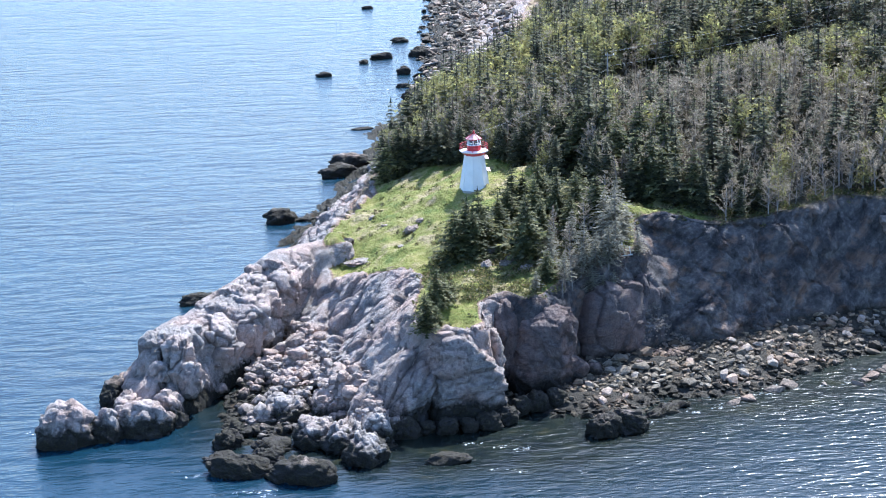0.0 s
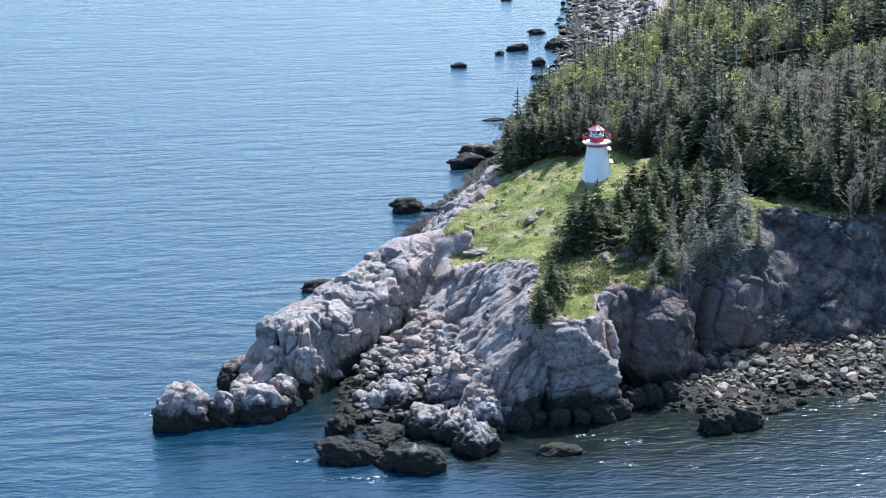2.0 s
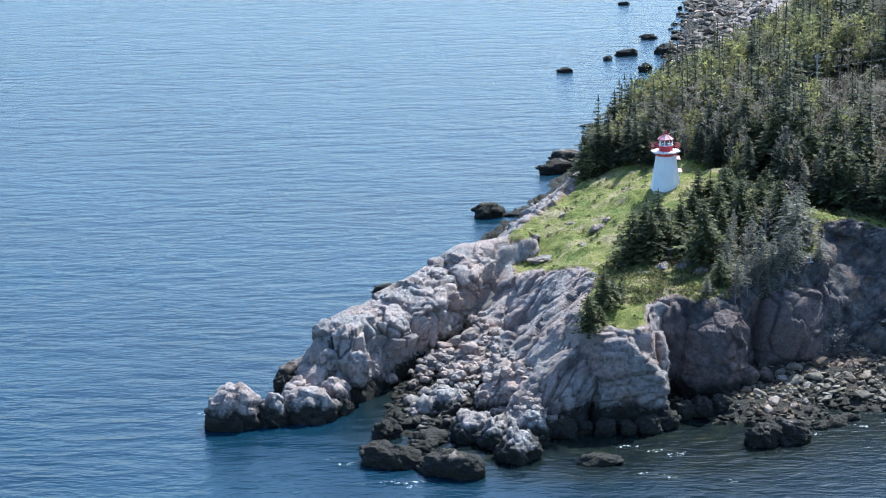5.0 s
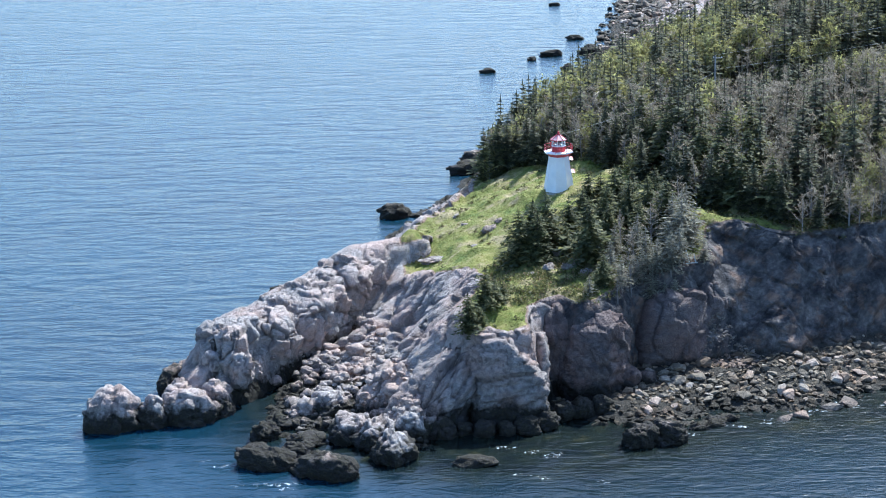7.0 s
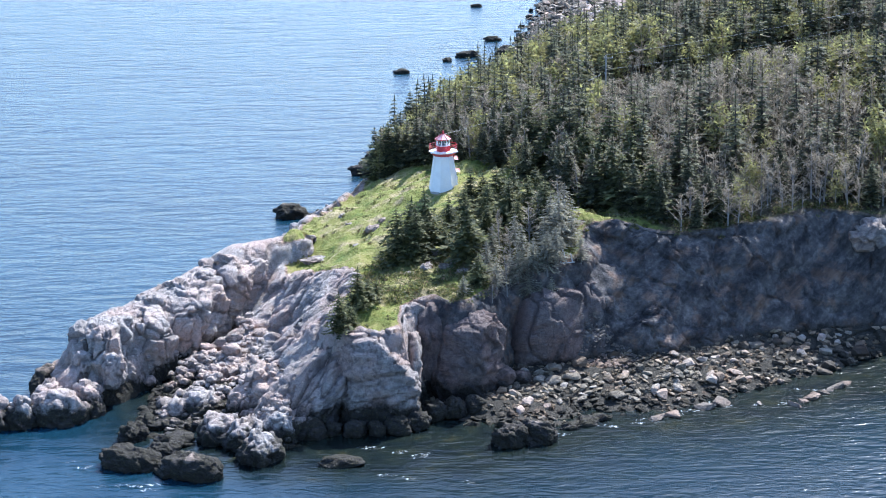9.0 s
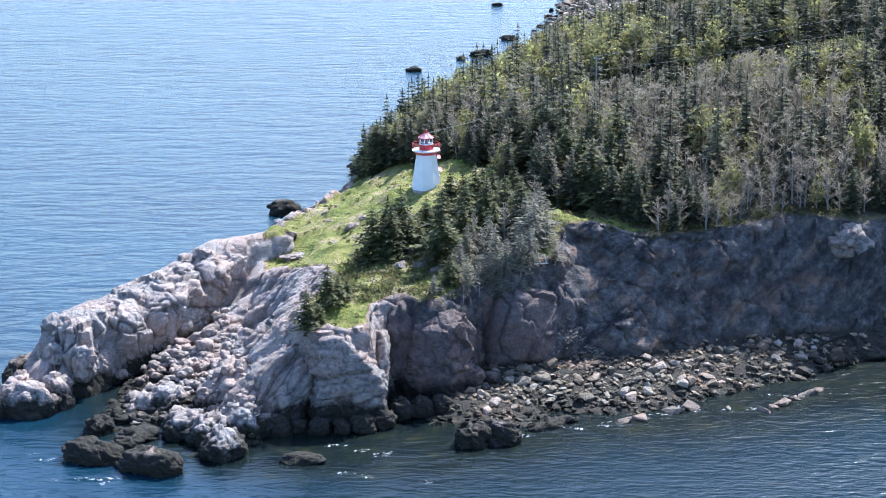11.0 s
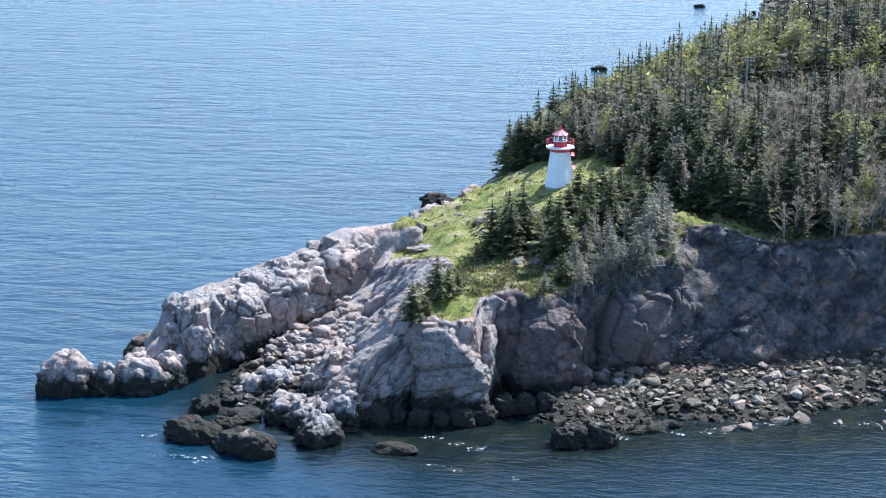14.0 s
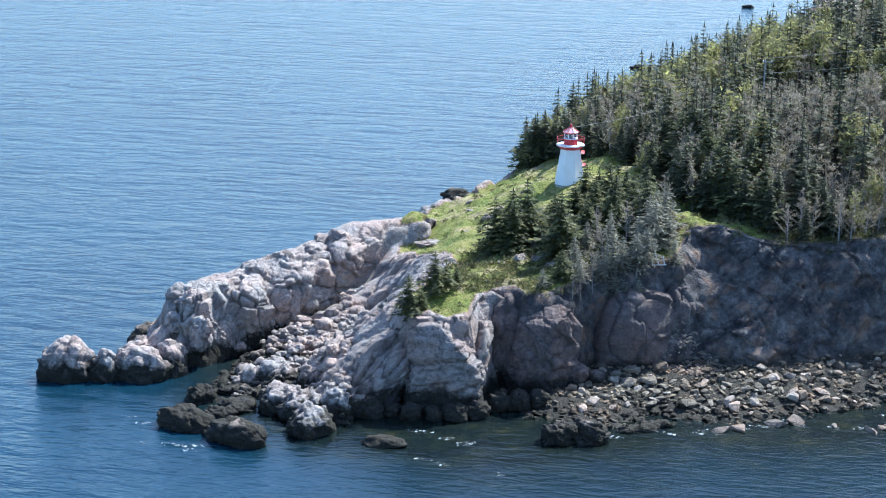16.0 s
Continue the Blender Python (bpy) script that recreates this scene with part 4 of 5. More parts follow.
# the clump between the lighthouse and the cliff: green spruces, then grey ones towards the edge (x, y, height)
for x, y, h in ((-4.4, -25.4, 8.8), (-6.1, -27.9, 8.6), (-2.2, -24.4, 9.1), (-3.6, -28.2, 7.4), (3.3, -31.5, 8.8), (3.1, -15.4, 4.6), (4.2, -12.1, 6.9), (7.9, -14.2, 7.8), (6.0, -11.3, 5.6), (8.7, -11.7, 6.4), (10.4, -15.6, 7.2),
                (12.3, -21.7, 7.6), (14.6, -25.5, 8.0), (9.6, -20.5, 6.6), (6.4, -19.4, 6.2), (1.0, -20.6, 5.8), (0.4, -27.0, 4.4), (6.3, -26.2, 6.4), (10.6, -26.4, 5.6), (5.0, -40.4, 4.4), (13.4, -17.0, 7.0)):
    plant(spruces[rng.randrange(5)], x, y, h / 7.0, "spruces by the lighthouse")
for x, y, h in ((16.3, -30.8, 8.6), (17.2, -26.4, 7.8), (14.4, -35.6, 6.3), (12.4, -36.2, 5.4), (11.1, -35.0, 6.1), (8.9, -38.0, 6.6), (12.2, -29.3, 5.8), (15.6, -34.6, 5.6), (6.9, -31, 4.4), (9.5, -33.1, 5.0), (14.2, -32.5, 5.6),
                (6.1, -36.8, 4.8), (16.6, -22.6, 6.4), (15.0, -28.4, 6.8), (18.0, -29.5, 5.4), (13.2, -26.0, 6.2), (10.2, -30.4, 5.2), (7.4, -40.4, 4.6), (11.0, -38.6, 4.6), (13.0, -38.4, 4.2), (8.0, -28.4, 5.2), (3.0, -43.6, 3.0), (9.2, -37.0, 4.6), (10.4, -36.4, 5.2), (11.8, -37.0, 4.8), (13.4, -37.2, 5.0), (14.8, -36.8, 4.6), (19.2, -32.8, 3.8), (6.8, -42.4, 3.4)):
    if rng.random() < 0.72:
        plant(grey_spruces[rng.randrange(3)], x, y, h / 7.0, "grey trees over the cliff edge")
    else:
        plant(bare_trees[rng.randrange(4)], x, y, h / 8.0, "grey trees over the cliff edge")
for x, y, s in ((-9.5, 28, 1.3), (-11.8, 29.5, 1.0), (-10.5, 32, 1.3)):
    plant(spruces[rng.randrange(5)], x, y, s, "spruces behind the lawn")
plant(slim_spruces[0], -4.2, 31.8, 1.0, "spruces behind the lawn")
for x, y, h in ((-11.4, 37.0, 8.6), (-9.4, 35.7, 9.6), (-7.8, 39.5, 9.8), (-6.4, 47.0, 12.0)):
    plant(slim_spruces[rng.randrange(3)], x, y, h / 9.0, "spruces behind the lawn")
for x, y, s in ((-7.2, 28.2, 0.95), (-11.2, 27, 0.7), (-5.6, 33, 1.1), (-1.5, 30, 1.0)):
    plant(bud_trees[rng.randrange(3)], x, y, s, "budding trees behind the lawn")
for x, y, s in ((-6, 30.5, 1.0), (-2.6, 27.5, 0.95), (0.8, 26, 1.0), (3.4, 23.5, 1.05), (-0.5, 33.5, 1.15), (5.5, 27, 1.2)):
    plant(bare_trees[rng.randrange(4)], x, y, s, "bare trees behind the lawn")
for x, y, s in ((-12.8, -52.8, 0.78), (-11.4, -52.0, 0.45), (-10.9, -46.6, 0.84), (-9.6, -45.2, 0.5), (-8.6, -43.5, 0.4)):
    plant(spruces[rng.randrange(5)], x, y, s, "spruces on the rock terrace")

for x, y, h in ((16.6, 2.2, 9.2), (18.8, 1.4, 9.8), (14.2, 6.4, 7.6), (21.3, -6.6, 9.6), (24.6, -15.5, 10.1), (12.1, 10.4, 6.6), (20.6, -1.8, 9.0), (23.4, -10.6, 9.4), (26.2, -17.6, 8.2), (17.8, 6.6, 10.2), (21.8, 3.4, 10.6), (25.0, -5.0, 10.4), (27.6, -11.0, 9.8), (9.6, 14.6, 8.0), (30.5, -19.5, 8.8), (29.0, -4.0, 10.8), (13.4, 13.8, 9.6)):
    plant(spruces[rng.randrange(5)], x, y, h / 7.0, "tall spruces at the front of the wood")

# the front rank of the wood: trees that can be told apart
spots = []
tries = 0
while len(spots) < 190 and tries < 30000:
    tries += 1
    x, y = rng.uniform(-15, 70), rng.uniform(-25, 34)
    if abs(x - 15) < 1.6 and -14 < y < 6.5:
        continue
    if not within(x, y, WOOD_LINE) or edge_of(x, y, WOOD_LINE) > (9 if x < 27 else 7) or any((x - a) ** 2 + (y - b) ** 2 < 2.4 for a, b in spots):
        continue
    spots.append((x, y))
    k = rng.random()
    if k < (0.62 if x > 28 else 0.25):
        plant(bare_trees[rng.randrange(4)], x, y, rng.uniform(0.6, 1.05) * (0.8 if y < -16 else 1), "front trees of the wood")
    elif k < (0.97 if x > 28 else 0.95):
        plant(slim_spruces[rng.randrange(3)], x, y, rng.uniform(0.5, 1.0), "front trees of the wood")
    else:
        plant(bud_trees[rng.randrange(3)], x, y, rng.uniform(0.6, 1.0), "front trees of the wood")


def build_wood():
    """The rest of the wooded hill, as one mass of many trees."""
    r = random.Random(5)
    kinds = []
    for k in range(5):
        kinds.append((spruce_arrays(300 + k, 9.0, 1.9, 15, 7, 2, 0.15), 0, 2))
    for k in range(5):
        kinds.append((limbs_arrays(330 + k, 8.0, 2.8, 18, 14), 1, 1))
    for k in range(5):
        kinds.append((limbs_arrays(360 + k, 7.5, 2.8, 18, 3, 18, 0.24), 3, 1))
    out_v, out_f, out_s, base = [], [], [], 0
    grid = {}
    tries = made = 0
    while made < 2100 and tries < 80000:
        tries += 1
        if r.random() < 0.7:
            x, y = r.uniform(-16, 105), r.uniform(-22, 125)
        else:
            x, y = r.uniform(5, 110), r.uniform(120, 420)
        cell = (int(x / 2.0), int(y / 2.0))
        if cell in grid or not within(x, y, WOOD_LINE) or y < 40 and edge_of(x, y, WOOD_LINE) < 6.5:
            continue
        if y > 120 and x > 45 + 0.12 * (y - 120):
            continue
        grid[cell] = 1
        z = ground_z(x, y)
        if z < 4:
            continue
        # spring green gathers in patches up the slope, grey lower down
        g = float(soft_noise(np.array([x / 14]), np.array([y / 14]), np.array([0.3]), 77)[0])
        k = r.random()
        leafy = 0.07 + 0.42 * min(1, max(0, (y - 22) / 40)) * min(1, max(0.3, (66 - x) / 40)) + 0.32 * g
        if k < leafy:
            arr, s, t = kinds[10 + r.randrange(5)]
        elif k < leafy + (0.32 if x > 24 and y < 26 else 0.5):
            arr, s, t = kinds[r.randrange(5)]
        else:
            arr, s, t = kinds[5 + r.randrange(5)]
        size = r.uniform(0.75, 1.4) if t == 2 else r.uniform(0.65, 1.2)
        along = (x - 27.4) / 60.2
        back = 32.5 + 20 * along - y
        if -0.06 < along < 0.8 and -2 < back < 24:
            # the line was cut free of tall trees
            size = min(size, max(0.3, (30.6 + 7 * along + 0.22 * back - z) / 9.6))
        a = r.uniform(0, 6.283)
        c, sn = math.cos(a) * size, math.sin(a) * size
        turn = np.array([[c, -sn, 0], [sn, c, 0], [0, 0, size * r.uniform(0.9, 1.15)]])
        for vv, ff, slot in ((arr[0], arr[1], s), (arr[2], arr[3], t)):
            out_v.append(vv @ turn.T + (x, y, z - 0.1))
            out_f.append(ff + base)
            out_s.append(np.full(len(ff), slot))
            base += len(vv)
        made += 1
    me = mesh_of("wood", np.concatenate(out_v), np.concatenate(out_f), [WOODS_SPRUCE, TWIGS, DARK_BARK, BUDS], np.concatenate(out_s))
    return tagged(new("wood", me), "dense mixed wood of dark spruces and budding grey trees", "wood", kind="stuff")


build_wood()


# ---- stones ----
def broken_mesh(name, seed, points=18, flat=0.7, material=None):
    """A broken, sharp-edged stone about 1 m across."""
    r = random.Random(seed)
    bm = bmesh.new()
    for _ in range(points):
        d = Vector((r.gauss(0, 1), r.gauss(0, 1), r.gauss(0, 1))).normalized() * r.uniform(0.44, 0.6)
        bm.verts.new((d.x * 1.1, d.y * 0.95, d.z * flat))
    bmesh.ops.convex_hull(bm, input=bm.verts)
    bmesh.ops.delete(bm, geom=[v for v in bm.verts if not v.link_faces], context="VERTS")
    bmesh.ops.recalc_face_normals(bm, faces=bm.faces)
    return bm_mesh(name, bm, material or ROCK)


SPHERES = {}


def ball(detail):
    """Points and triangles of a sphere, kept for use again."""
    if detail not in SPHERES:
        bm = bmesh.new()
        bmesh.ops.create_icosphere(bm, subdivisions=detail, radius=1.0)
        SPHERES[detail] = np.array([v.co[:] for v in bm.verts]), np.array([[v.index for v in f.verts] for f in bm.faces])
        bm.free()
    return SPHERES[detail]


def crag_mesh(name, half, seed, material, turn=(0, 0, 0), square=3.4, bed=(0, 0, 0), block=(3.0, 3.0, 2.0), depth=0.9, detail=5, cuts=6):
    """A great weathered block: a rounded box with broken faces, split along its joints. bed: degrees by which the joints lie aslant."""
    unit, faces = ball(detail)
    half = np.array(half, float)
    r = random.Random(seed)
    p = unit / (np.abs(unit) ** square).sum(1)[:, None] ** (1 / square)
    for _ in range(cuts):
        n = np.array((r.gauss(0, 1), r.gauss(0, 1), r.gauss(0.3, 0.8)))
        n /= np.linalg.norm(n)
        over = p @ n - r.uniform(0.82, 1.05)
        p = p - np.where(over > 0, 0.9 * over, 0)[:, None] * n
    spin = np.array(Euler([radians(a) for a in turn]).to_matrix())
    out = unit / half
    out = (out / np.linalg.norm(out, axis=1)[:, None] * 0.6 + unit * 0.4) @ spin.T
    p = (p * half) @ spin.T
    q = p @ np.array(Euler([radians(a) for a in bed]).to_matrix()) + 17.3 * (seed % 23)
    b = np.array(block, float)
    w = 0.3 * b.min() * fractal(*(q / b.max()).T, 3, 90)
    big, own, cut = blocks((q[:, 0] + w) / b[0], (q[:, 1] + w) / b[1], (q[:, 2] + 0.5 * w) / b[2], 91, 1.9, 0.02, 4)
    mid, _, mid_cut = blocks((q[:, 0] - w) / b[0] * 2.6, (q[:, 1] + w) / b[1] * 2.6, (q[:, 2] + 0.4 * w) / b[2] * 2.3, 95, 2.0, 0.02, 4)
    chips, _, _ = blocks(*(q / b.min() * 3.4).T, 99, 2.0, 0.0)
    rise = depth * (big + (0.18 + 0.26 * own) * mid + 0.10 * chips + 0.14 * fractal(*(q / b.min() * 1.6).T, 4, 97))
    me = mesh_of(name, p + out * rise[:, None], faces, [material], shade=np.ones(len(faces)))
    at = me.attributes.new("joint", "FLOAT", "POINT")
    at.data.foreach_set("value", np.clip(0.9 * cut + 0.3 * mid_cut, 0, 1).astype(np.float32))
    return me


PALE_ROCK = make_rock("pale_rock", 0.3, (0.62, 0.59, 0.54), (0.3, -0.5))
DULL_ROCK = make_rock("dull_rubble", 1.0, (0.90, 0.85, 0.74), (1.2, 0.3))
CRAG_ROCK = make_rock("crag_rock", 0.0)
# the crag rock again, darkened: shade on the seaward wall put into the colour
SHADED_WALL_ROCK = make_rock("shaded_bedded_rock", 0.0, (0.82, 0.80, 0.79), (3.7, 2.4))
WEEDY_ROCK = make_rock("weedy_rock", 0.0, (0.85, 0.82, 0.76), (4.0, 2.6))
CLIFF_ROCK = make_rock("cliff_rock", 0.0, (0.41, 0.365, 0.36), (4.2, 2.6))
GULLY_ROCK = make_rock("gully_rock", 0.15, (1.1, 1.07, 1.04), (1.9, 0.9))
STONES = [broken_mesh("boulder", 400 + k, 20, 0.6 + 0.1 * (k % 4)) for k in range(8)]
PALE_STONES = [broken_mesh("boulder", 415 + k, 20, 0.7, PALE_ROCK) for k in range(4)]
GULLY_STONES = [crag_mesh("gully_stone", (0.55, 0.5, 0.42), 470 + k, GULLY_ROCK, (0, 0, 40 * k), 3.0, (10, 20, 0), (0.5, 0.5, 0.4), 0.12, 3, 7) for k in range(8)]
ROCKS = [crag_mesh("sea_rock", (0.55, 0.5, 0.46), 430 + k, REEF, (0, 0, 60 * k), 2.8, (10, 20, 0), (0.42, 0.42, 0.3), 0.13, 4) for k in range(6)]
DARK_ROCKS = [crag_mesh("sea_rock", (0.55, 0.5, 0.46), 436 + k, WEEDY_ROCK, (0, 0, 60 * k), 2.8, (10, 20, 0), (0.42, 0.42, 0.3), 0.13, 4) for k in range(6)]


def crag(name, at, half, turn, seed, material, label, group, **more):
    ob = new(name, crag_mesh(name, half, seed, material, turn, **more))
    ob.location = at
    return tagged(ob, label, "rock", group)


BLOCK = "great pale weathered rock block split by dark joints"
DIP = {"bed": (0, 30, 35)}
for n, (at, half, turn) in enumerate((((-45.3, -41.8, 3.6), (3.2, 4.4, 5.8), (0, 16, -28)), ((-41.4, -34.6, 4.2), (3.8, 4.8, 5.4), (0, 17, -30)), ((-36.4, -26.0, 5.0), (3.9, 7.0, 5.5), (6, 18, -34)), ((-31.2, -15.4, 7.4), (4.2, 6.4, 4.8), (4, 12, -28)))):
    crag("rock_block", at, half, turn, 501 + n, CRAG_ROCK, BLOCK, "blocks of the western rib", block=(4.4, 4.4, 3.4), depth=0.95, detail=6, square=3.6, cuts=8, **DIP)
crag("rock_buttress", (-8.6, -52.4, 4.4), (5.7, 4.7, 7.3), (-4, 0, 2), 511, SHADED_WALL_ROCK, "steep pale rock wall with level bedding cracks", "buttresses of the cliff", block=(4.2, 4.2, 1.0), depth=0.44, detail=6, square=5.5, cuts=3, bed=(0, -3, 0))
crag("rock_buttress", (-17.2, -54.6, 2.6), (4.3, 8.2, 4.0), (38, 10, -34), 512, SHADED_WALL_ROCK, "pale rock ramp with long aslant splits", "buttresses of the cliff", block=(1.7, 6.5, 1.7), depth=0.75, detail=6, square=3.4, bed=(38, 10, -34))
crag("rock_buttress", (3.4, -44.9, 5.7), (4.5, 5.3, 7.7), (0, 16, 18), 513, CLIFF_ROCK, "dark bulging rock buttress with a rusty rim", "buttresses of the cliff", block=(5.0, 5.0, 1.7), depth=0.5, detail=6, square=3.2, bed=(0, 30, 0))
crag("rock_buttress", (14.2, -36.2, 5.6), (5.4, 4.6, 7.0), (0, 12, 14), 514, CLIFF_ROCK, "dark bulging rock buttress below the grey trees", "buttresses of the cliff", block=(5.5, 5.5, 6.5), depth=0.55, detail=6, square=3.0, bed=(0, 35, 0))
# the dark rock colour here also carries the shade of the recess
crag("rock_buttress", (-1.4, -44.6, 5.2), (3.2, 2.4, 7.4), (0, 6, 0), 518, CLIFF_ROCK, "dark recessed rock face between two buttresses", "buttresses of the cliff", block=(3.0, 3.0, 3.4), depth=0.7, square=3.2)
crag("rock_buttress", (-4.3, -49.4, 3.6), (1.4, 4.2, 6.6), (0, 3, 4), 519, SHADED_WALL_ROCK, "pale side wall of the bedded buttress", "buttresses of the cliff", block=(3.0, 3.0, 1.3), depth=0.4, square=4.0)
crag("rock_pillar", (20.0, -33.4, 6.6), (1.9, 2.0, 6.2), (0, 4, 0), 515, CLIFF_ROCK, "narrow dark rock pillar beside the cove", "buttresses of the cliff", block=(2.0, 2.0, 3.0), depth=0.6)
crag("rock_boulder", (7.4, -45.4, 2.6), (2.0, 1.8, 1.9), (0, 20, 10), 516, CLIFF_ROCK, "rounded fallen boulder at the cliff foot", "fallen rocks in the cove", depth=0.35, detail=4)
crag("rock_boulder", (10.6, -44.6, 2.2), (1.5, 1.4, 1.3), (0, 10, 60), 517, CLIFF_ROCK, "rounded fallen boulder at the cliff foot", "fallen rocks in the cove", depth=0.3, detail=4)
for n, (at, half, turn) in enumerate((((-59.4, -54.0, 0.2), (4.4, 3.6, 5.0), (0, -8, 20)), ((-54.6, -53.8, 0.0), (2.1, 2.3, 4.0), (6, 0, 70)), ((-50.0, -52.4, -0.1), (4.4, 2.8, 4.2), (0, 10, 5)), ((-46.6, -49.6, 0.8), (2.4, 2.2, 3.6), (0, 0, 30)),
                                      ((-51.6, -46.6, 0.4), (2.2, 4.6, 3.2), (-14, 0, -18)), ((-27.6, -59.6, 0.4), (3.6, 2.9, 2.7), (0, 10, 20)), ((-24.6, -62.6, 0.5), (2.7, 2.4, 3.0), (0, 0, 50)), ((-22.0, -67.4, 0.2), (3.0, 2.7, 3.2), (0, 0, 30)), ((-31.6, -51.4, 0.8), (3.0, 2.6, 2.6), (0, 12, 40)), ((-20.2, -61.4, 0.8), (2.2, 2.0, 3.4), (0, 0, 10)))):
    crag("sea_rock", at, half, turn, 521 + n, CRAG_ROCK, "pale-topped sea rock with a black weedy foot", "rocks off the point", block=(2.1, 2.1, 1.6), depth=0.6, square=2.1, cuts=12, **DIP)
for n, (at, half, turn) in enumerate((((-45.9, -43.4, 8.0), (1.4, 1.6, 2.0), (0, 12, 10)), ((-43.8, -38.4, 8.8), (1.7, 1.5, 1.5), (8, 0, 40)), ((-40.2, -31.0, 9.4), (1.8, 1.6, 1.4), (0, 14, 70)), ((-37.4, -25.6, 10.0), (1.6, 2.1, 1.4), (6, 8, 20)), ((-34.6, -21.8, 10.7), (1.5, 1.7, 1.3), (0, 10, 50)),
                                      ((-32.0, -17.2, 11.6), (1.7, 1.5, 1.2), (5, 0, 15)), ((-43.6, -45.6, 4.6), (1.6, 1.5, 2.6), (0, 6, 30)), ((-47.9, -44.6, 4.4), (1.5, 1.6, 2.8), (4, 0, 60)))):
    crag("crest_rock", at, half, turn, 561 + n, CRAG_ROCK, "pale loose rock standing on the crest of the rib", "rocks on the western rib", block=(1.6, 1.6, 1.3), depth=0.5, square=2.3, cuts=10, detail=4, **DIP)
for n, (x, y, z, q) in enumerate(((-16.4, -59.6, 0.6, 1.6), (-13.6, -58.6, 0.5, 1.2), (-11.0, -58.9, 0.6, 1.5), (-8.2, -58.6, 0.5, 1.1), (-5.6, -58.2, 0.7, 1.5), (-3.0, -56.6, 0.8, 1.4), (-0.8, -53.6, 1.0, 1.3), (1.8, -52.4, 1.2, 1.5), (4.2, -51.8, 1.2, 1.2))):
    crag("rock_boulder", (x, y, z), (1.2 * q, q, 0.95 * q), (0, 8, 37 * n), 581 + n, WEEDY_ROCK, "dark wet boulder at the foot of the rock wall", "boulders below the wall", block=(1.4, 1.4, 1.0), depth=0.35, detail=4, square=2.4)
for n, (at, half, turn) in enumerate((((-53.4, -38.6, 0.2), (2.6, 3.8, 3.0), (0, 0, -24)), ((-37.2, -69.2, 0.2), (4.6, 2.2, 1.9), (0, 5, -16)), ((-30.0, -72.4, 0.2), (4.6, 2.4, 2.3), (0, -6, -14)), ((-34.4, -66.2, 0.0), (2.4, 1.8, 2.0), (0, 0, 30)), ((-38.9, -59.6, 0.1), (2.2, 1.8, 1.9), (0, 0, 60)), ((18.6, -55.4, 0.0), (4.6, 1.3, 0.7), (0, 0, 38)), ((8.6, -62.9, 0.4), (2.3, 1.8, 2.3), (0, 0, 20)), ((12.2, -62.0, 0.4), (2.6, 1.8, 2.2), (0, 10, -14)))):
    crag("sea_rock", at, half, turn, 541 + n, WEEDY_ROCK, "low dark weedy sea rock breaking the water", "wet rocks along the shore", block=(2.2, 2.2, 1.2), depth=0.55, square=2.3, cuts=9, **DIP)


def lay_rock(x, y, z, sx, sy, sz, turn, k, label, group, shapes=ROCKS):
    ob = new("sea_rock", shapes[k % 6])
    ob.matrix_world = pose(x, y, z, 0, 0, turn) @ Matrix.Diagonal((sx, sy, sz, 1))
    return tagged(ob, label, "rock", group)


WET = "low dark wet rock breaking the water"
# x, y, middle height, length, width, height, turn
for n, (x, y, z, sx, sy, sz, turn) in enumerate(((-39.5, -64.5, 0.0, 4.0, 3, 2.0, 0), (-11.8, -69.4, 0.0, 5.0, 3.0, 2.2, 0), (-33, -61, 0.1, 5, 4, 2.4, 20), (-36, -54.5, 0.1, 4, 3, 1.8, 50),
                                                 (-30, 62, 0.6, 5.5, 4.5, 4.2, 0), (-24, 62.5, 0.2, 6, 3, 1.6, 30),
                                                 (-14.5, 236, 0.1, 4, 2.4, 2.4, 0), (-44.0, 8, 0.2, 6, 3, 3.0, 20), (-40.5, 9.5, 0.1, 4, 2.4, 2.0, 50), (4, 266, 0.3, 6, 3.5, 3.2, 20), (-2, 258, 0.1, 3, 2.4, 2.2, 60), (15.3, 268, 0.6, 5.5, 4.5, 5, 0), (8, 235, 0.4, 3.4, 3, 3.6, 0),
                                                 (6.5, 212, 0.1, 4.5, 2, 2, 0), (6, 190, 0.6, 4.2, 3.6, 4, 30), (7.5, 389, 0.1, 3.6, 2.4, 2.2, 0), (12, 300, 0.2, 5, 3, 2.8, 0), (-9, 153, 0.0, 5, 2, 1.2, 10), (-17, 101, 0.6, 7, 4, 4, 20), (-14, 108, 1.0, 8, 5, 5, 0))):
    lay_rock(x, y, z, sx, sy, sz, turn, n + 3, WET, "wet rocks along the shore", DARK_ROCKS)

# boulders along the beach
br = random.Random(9)
laid = []
tries = 0
while len(laid) < 260 and tries < 30000:
    tries += 1
    x = br.uniform(-9, 62)
    y = br.uniform(-64, -24)
    z = ground_z(x, y)
    size = min(2.4, 0.75 + br.expovariate(2.2))
    if not -0.5 < z < 3.4 or inside(np.array([x]), np.array([y]), FOOT_LINE)[0] or any((x - a) ** 2 + (y - b) ** 2 < (0.33 * (size + s)) ** 2 for a, b, s in laid):
        continue
    laid.append((x, y, size))
    ob = new("boulder", STONES[br.randrange(8)])
    ob.matrix_world = pose(x, y, z + 0.12 * size, br.uniform(-25, 25), br.uniform(-25, 25), br.uniform(0, 360)) @ Matrix.Diagonal((size * br.uniform(0.9, 1.5), size, size * br.uniform(0.7, 1.1), 1))
    tagged(ob, "angular grey boulder on the stony beach", "boulder", "beach boulders")
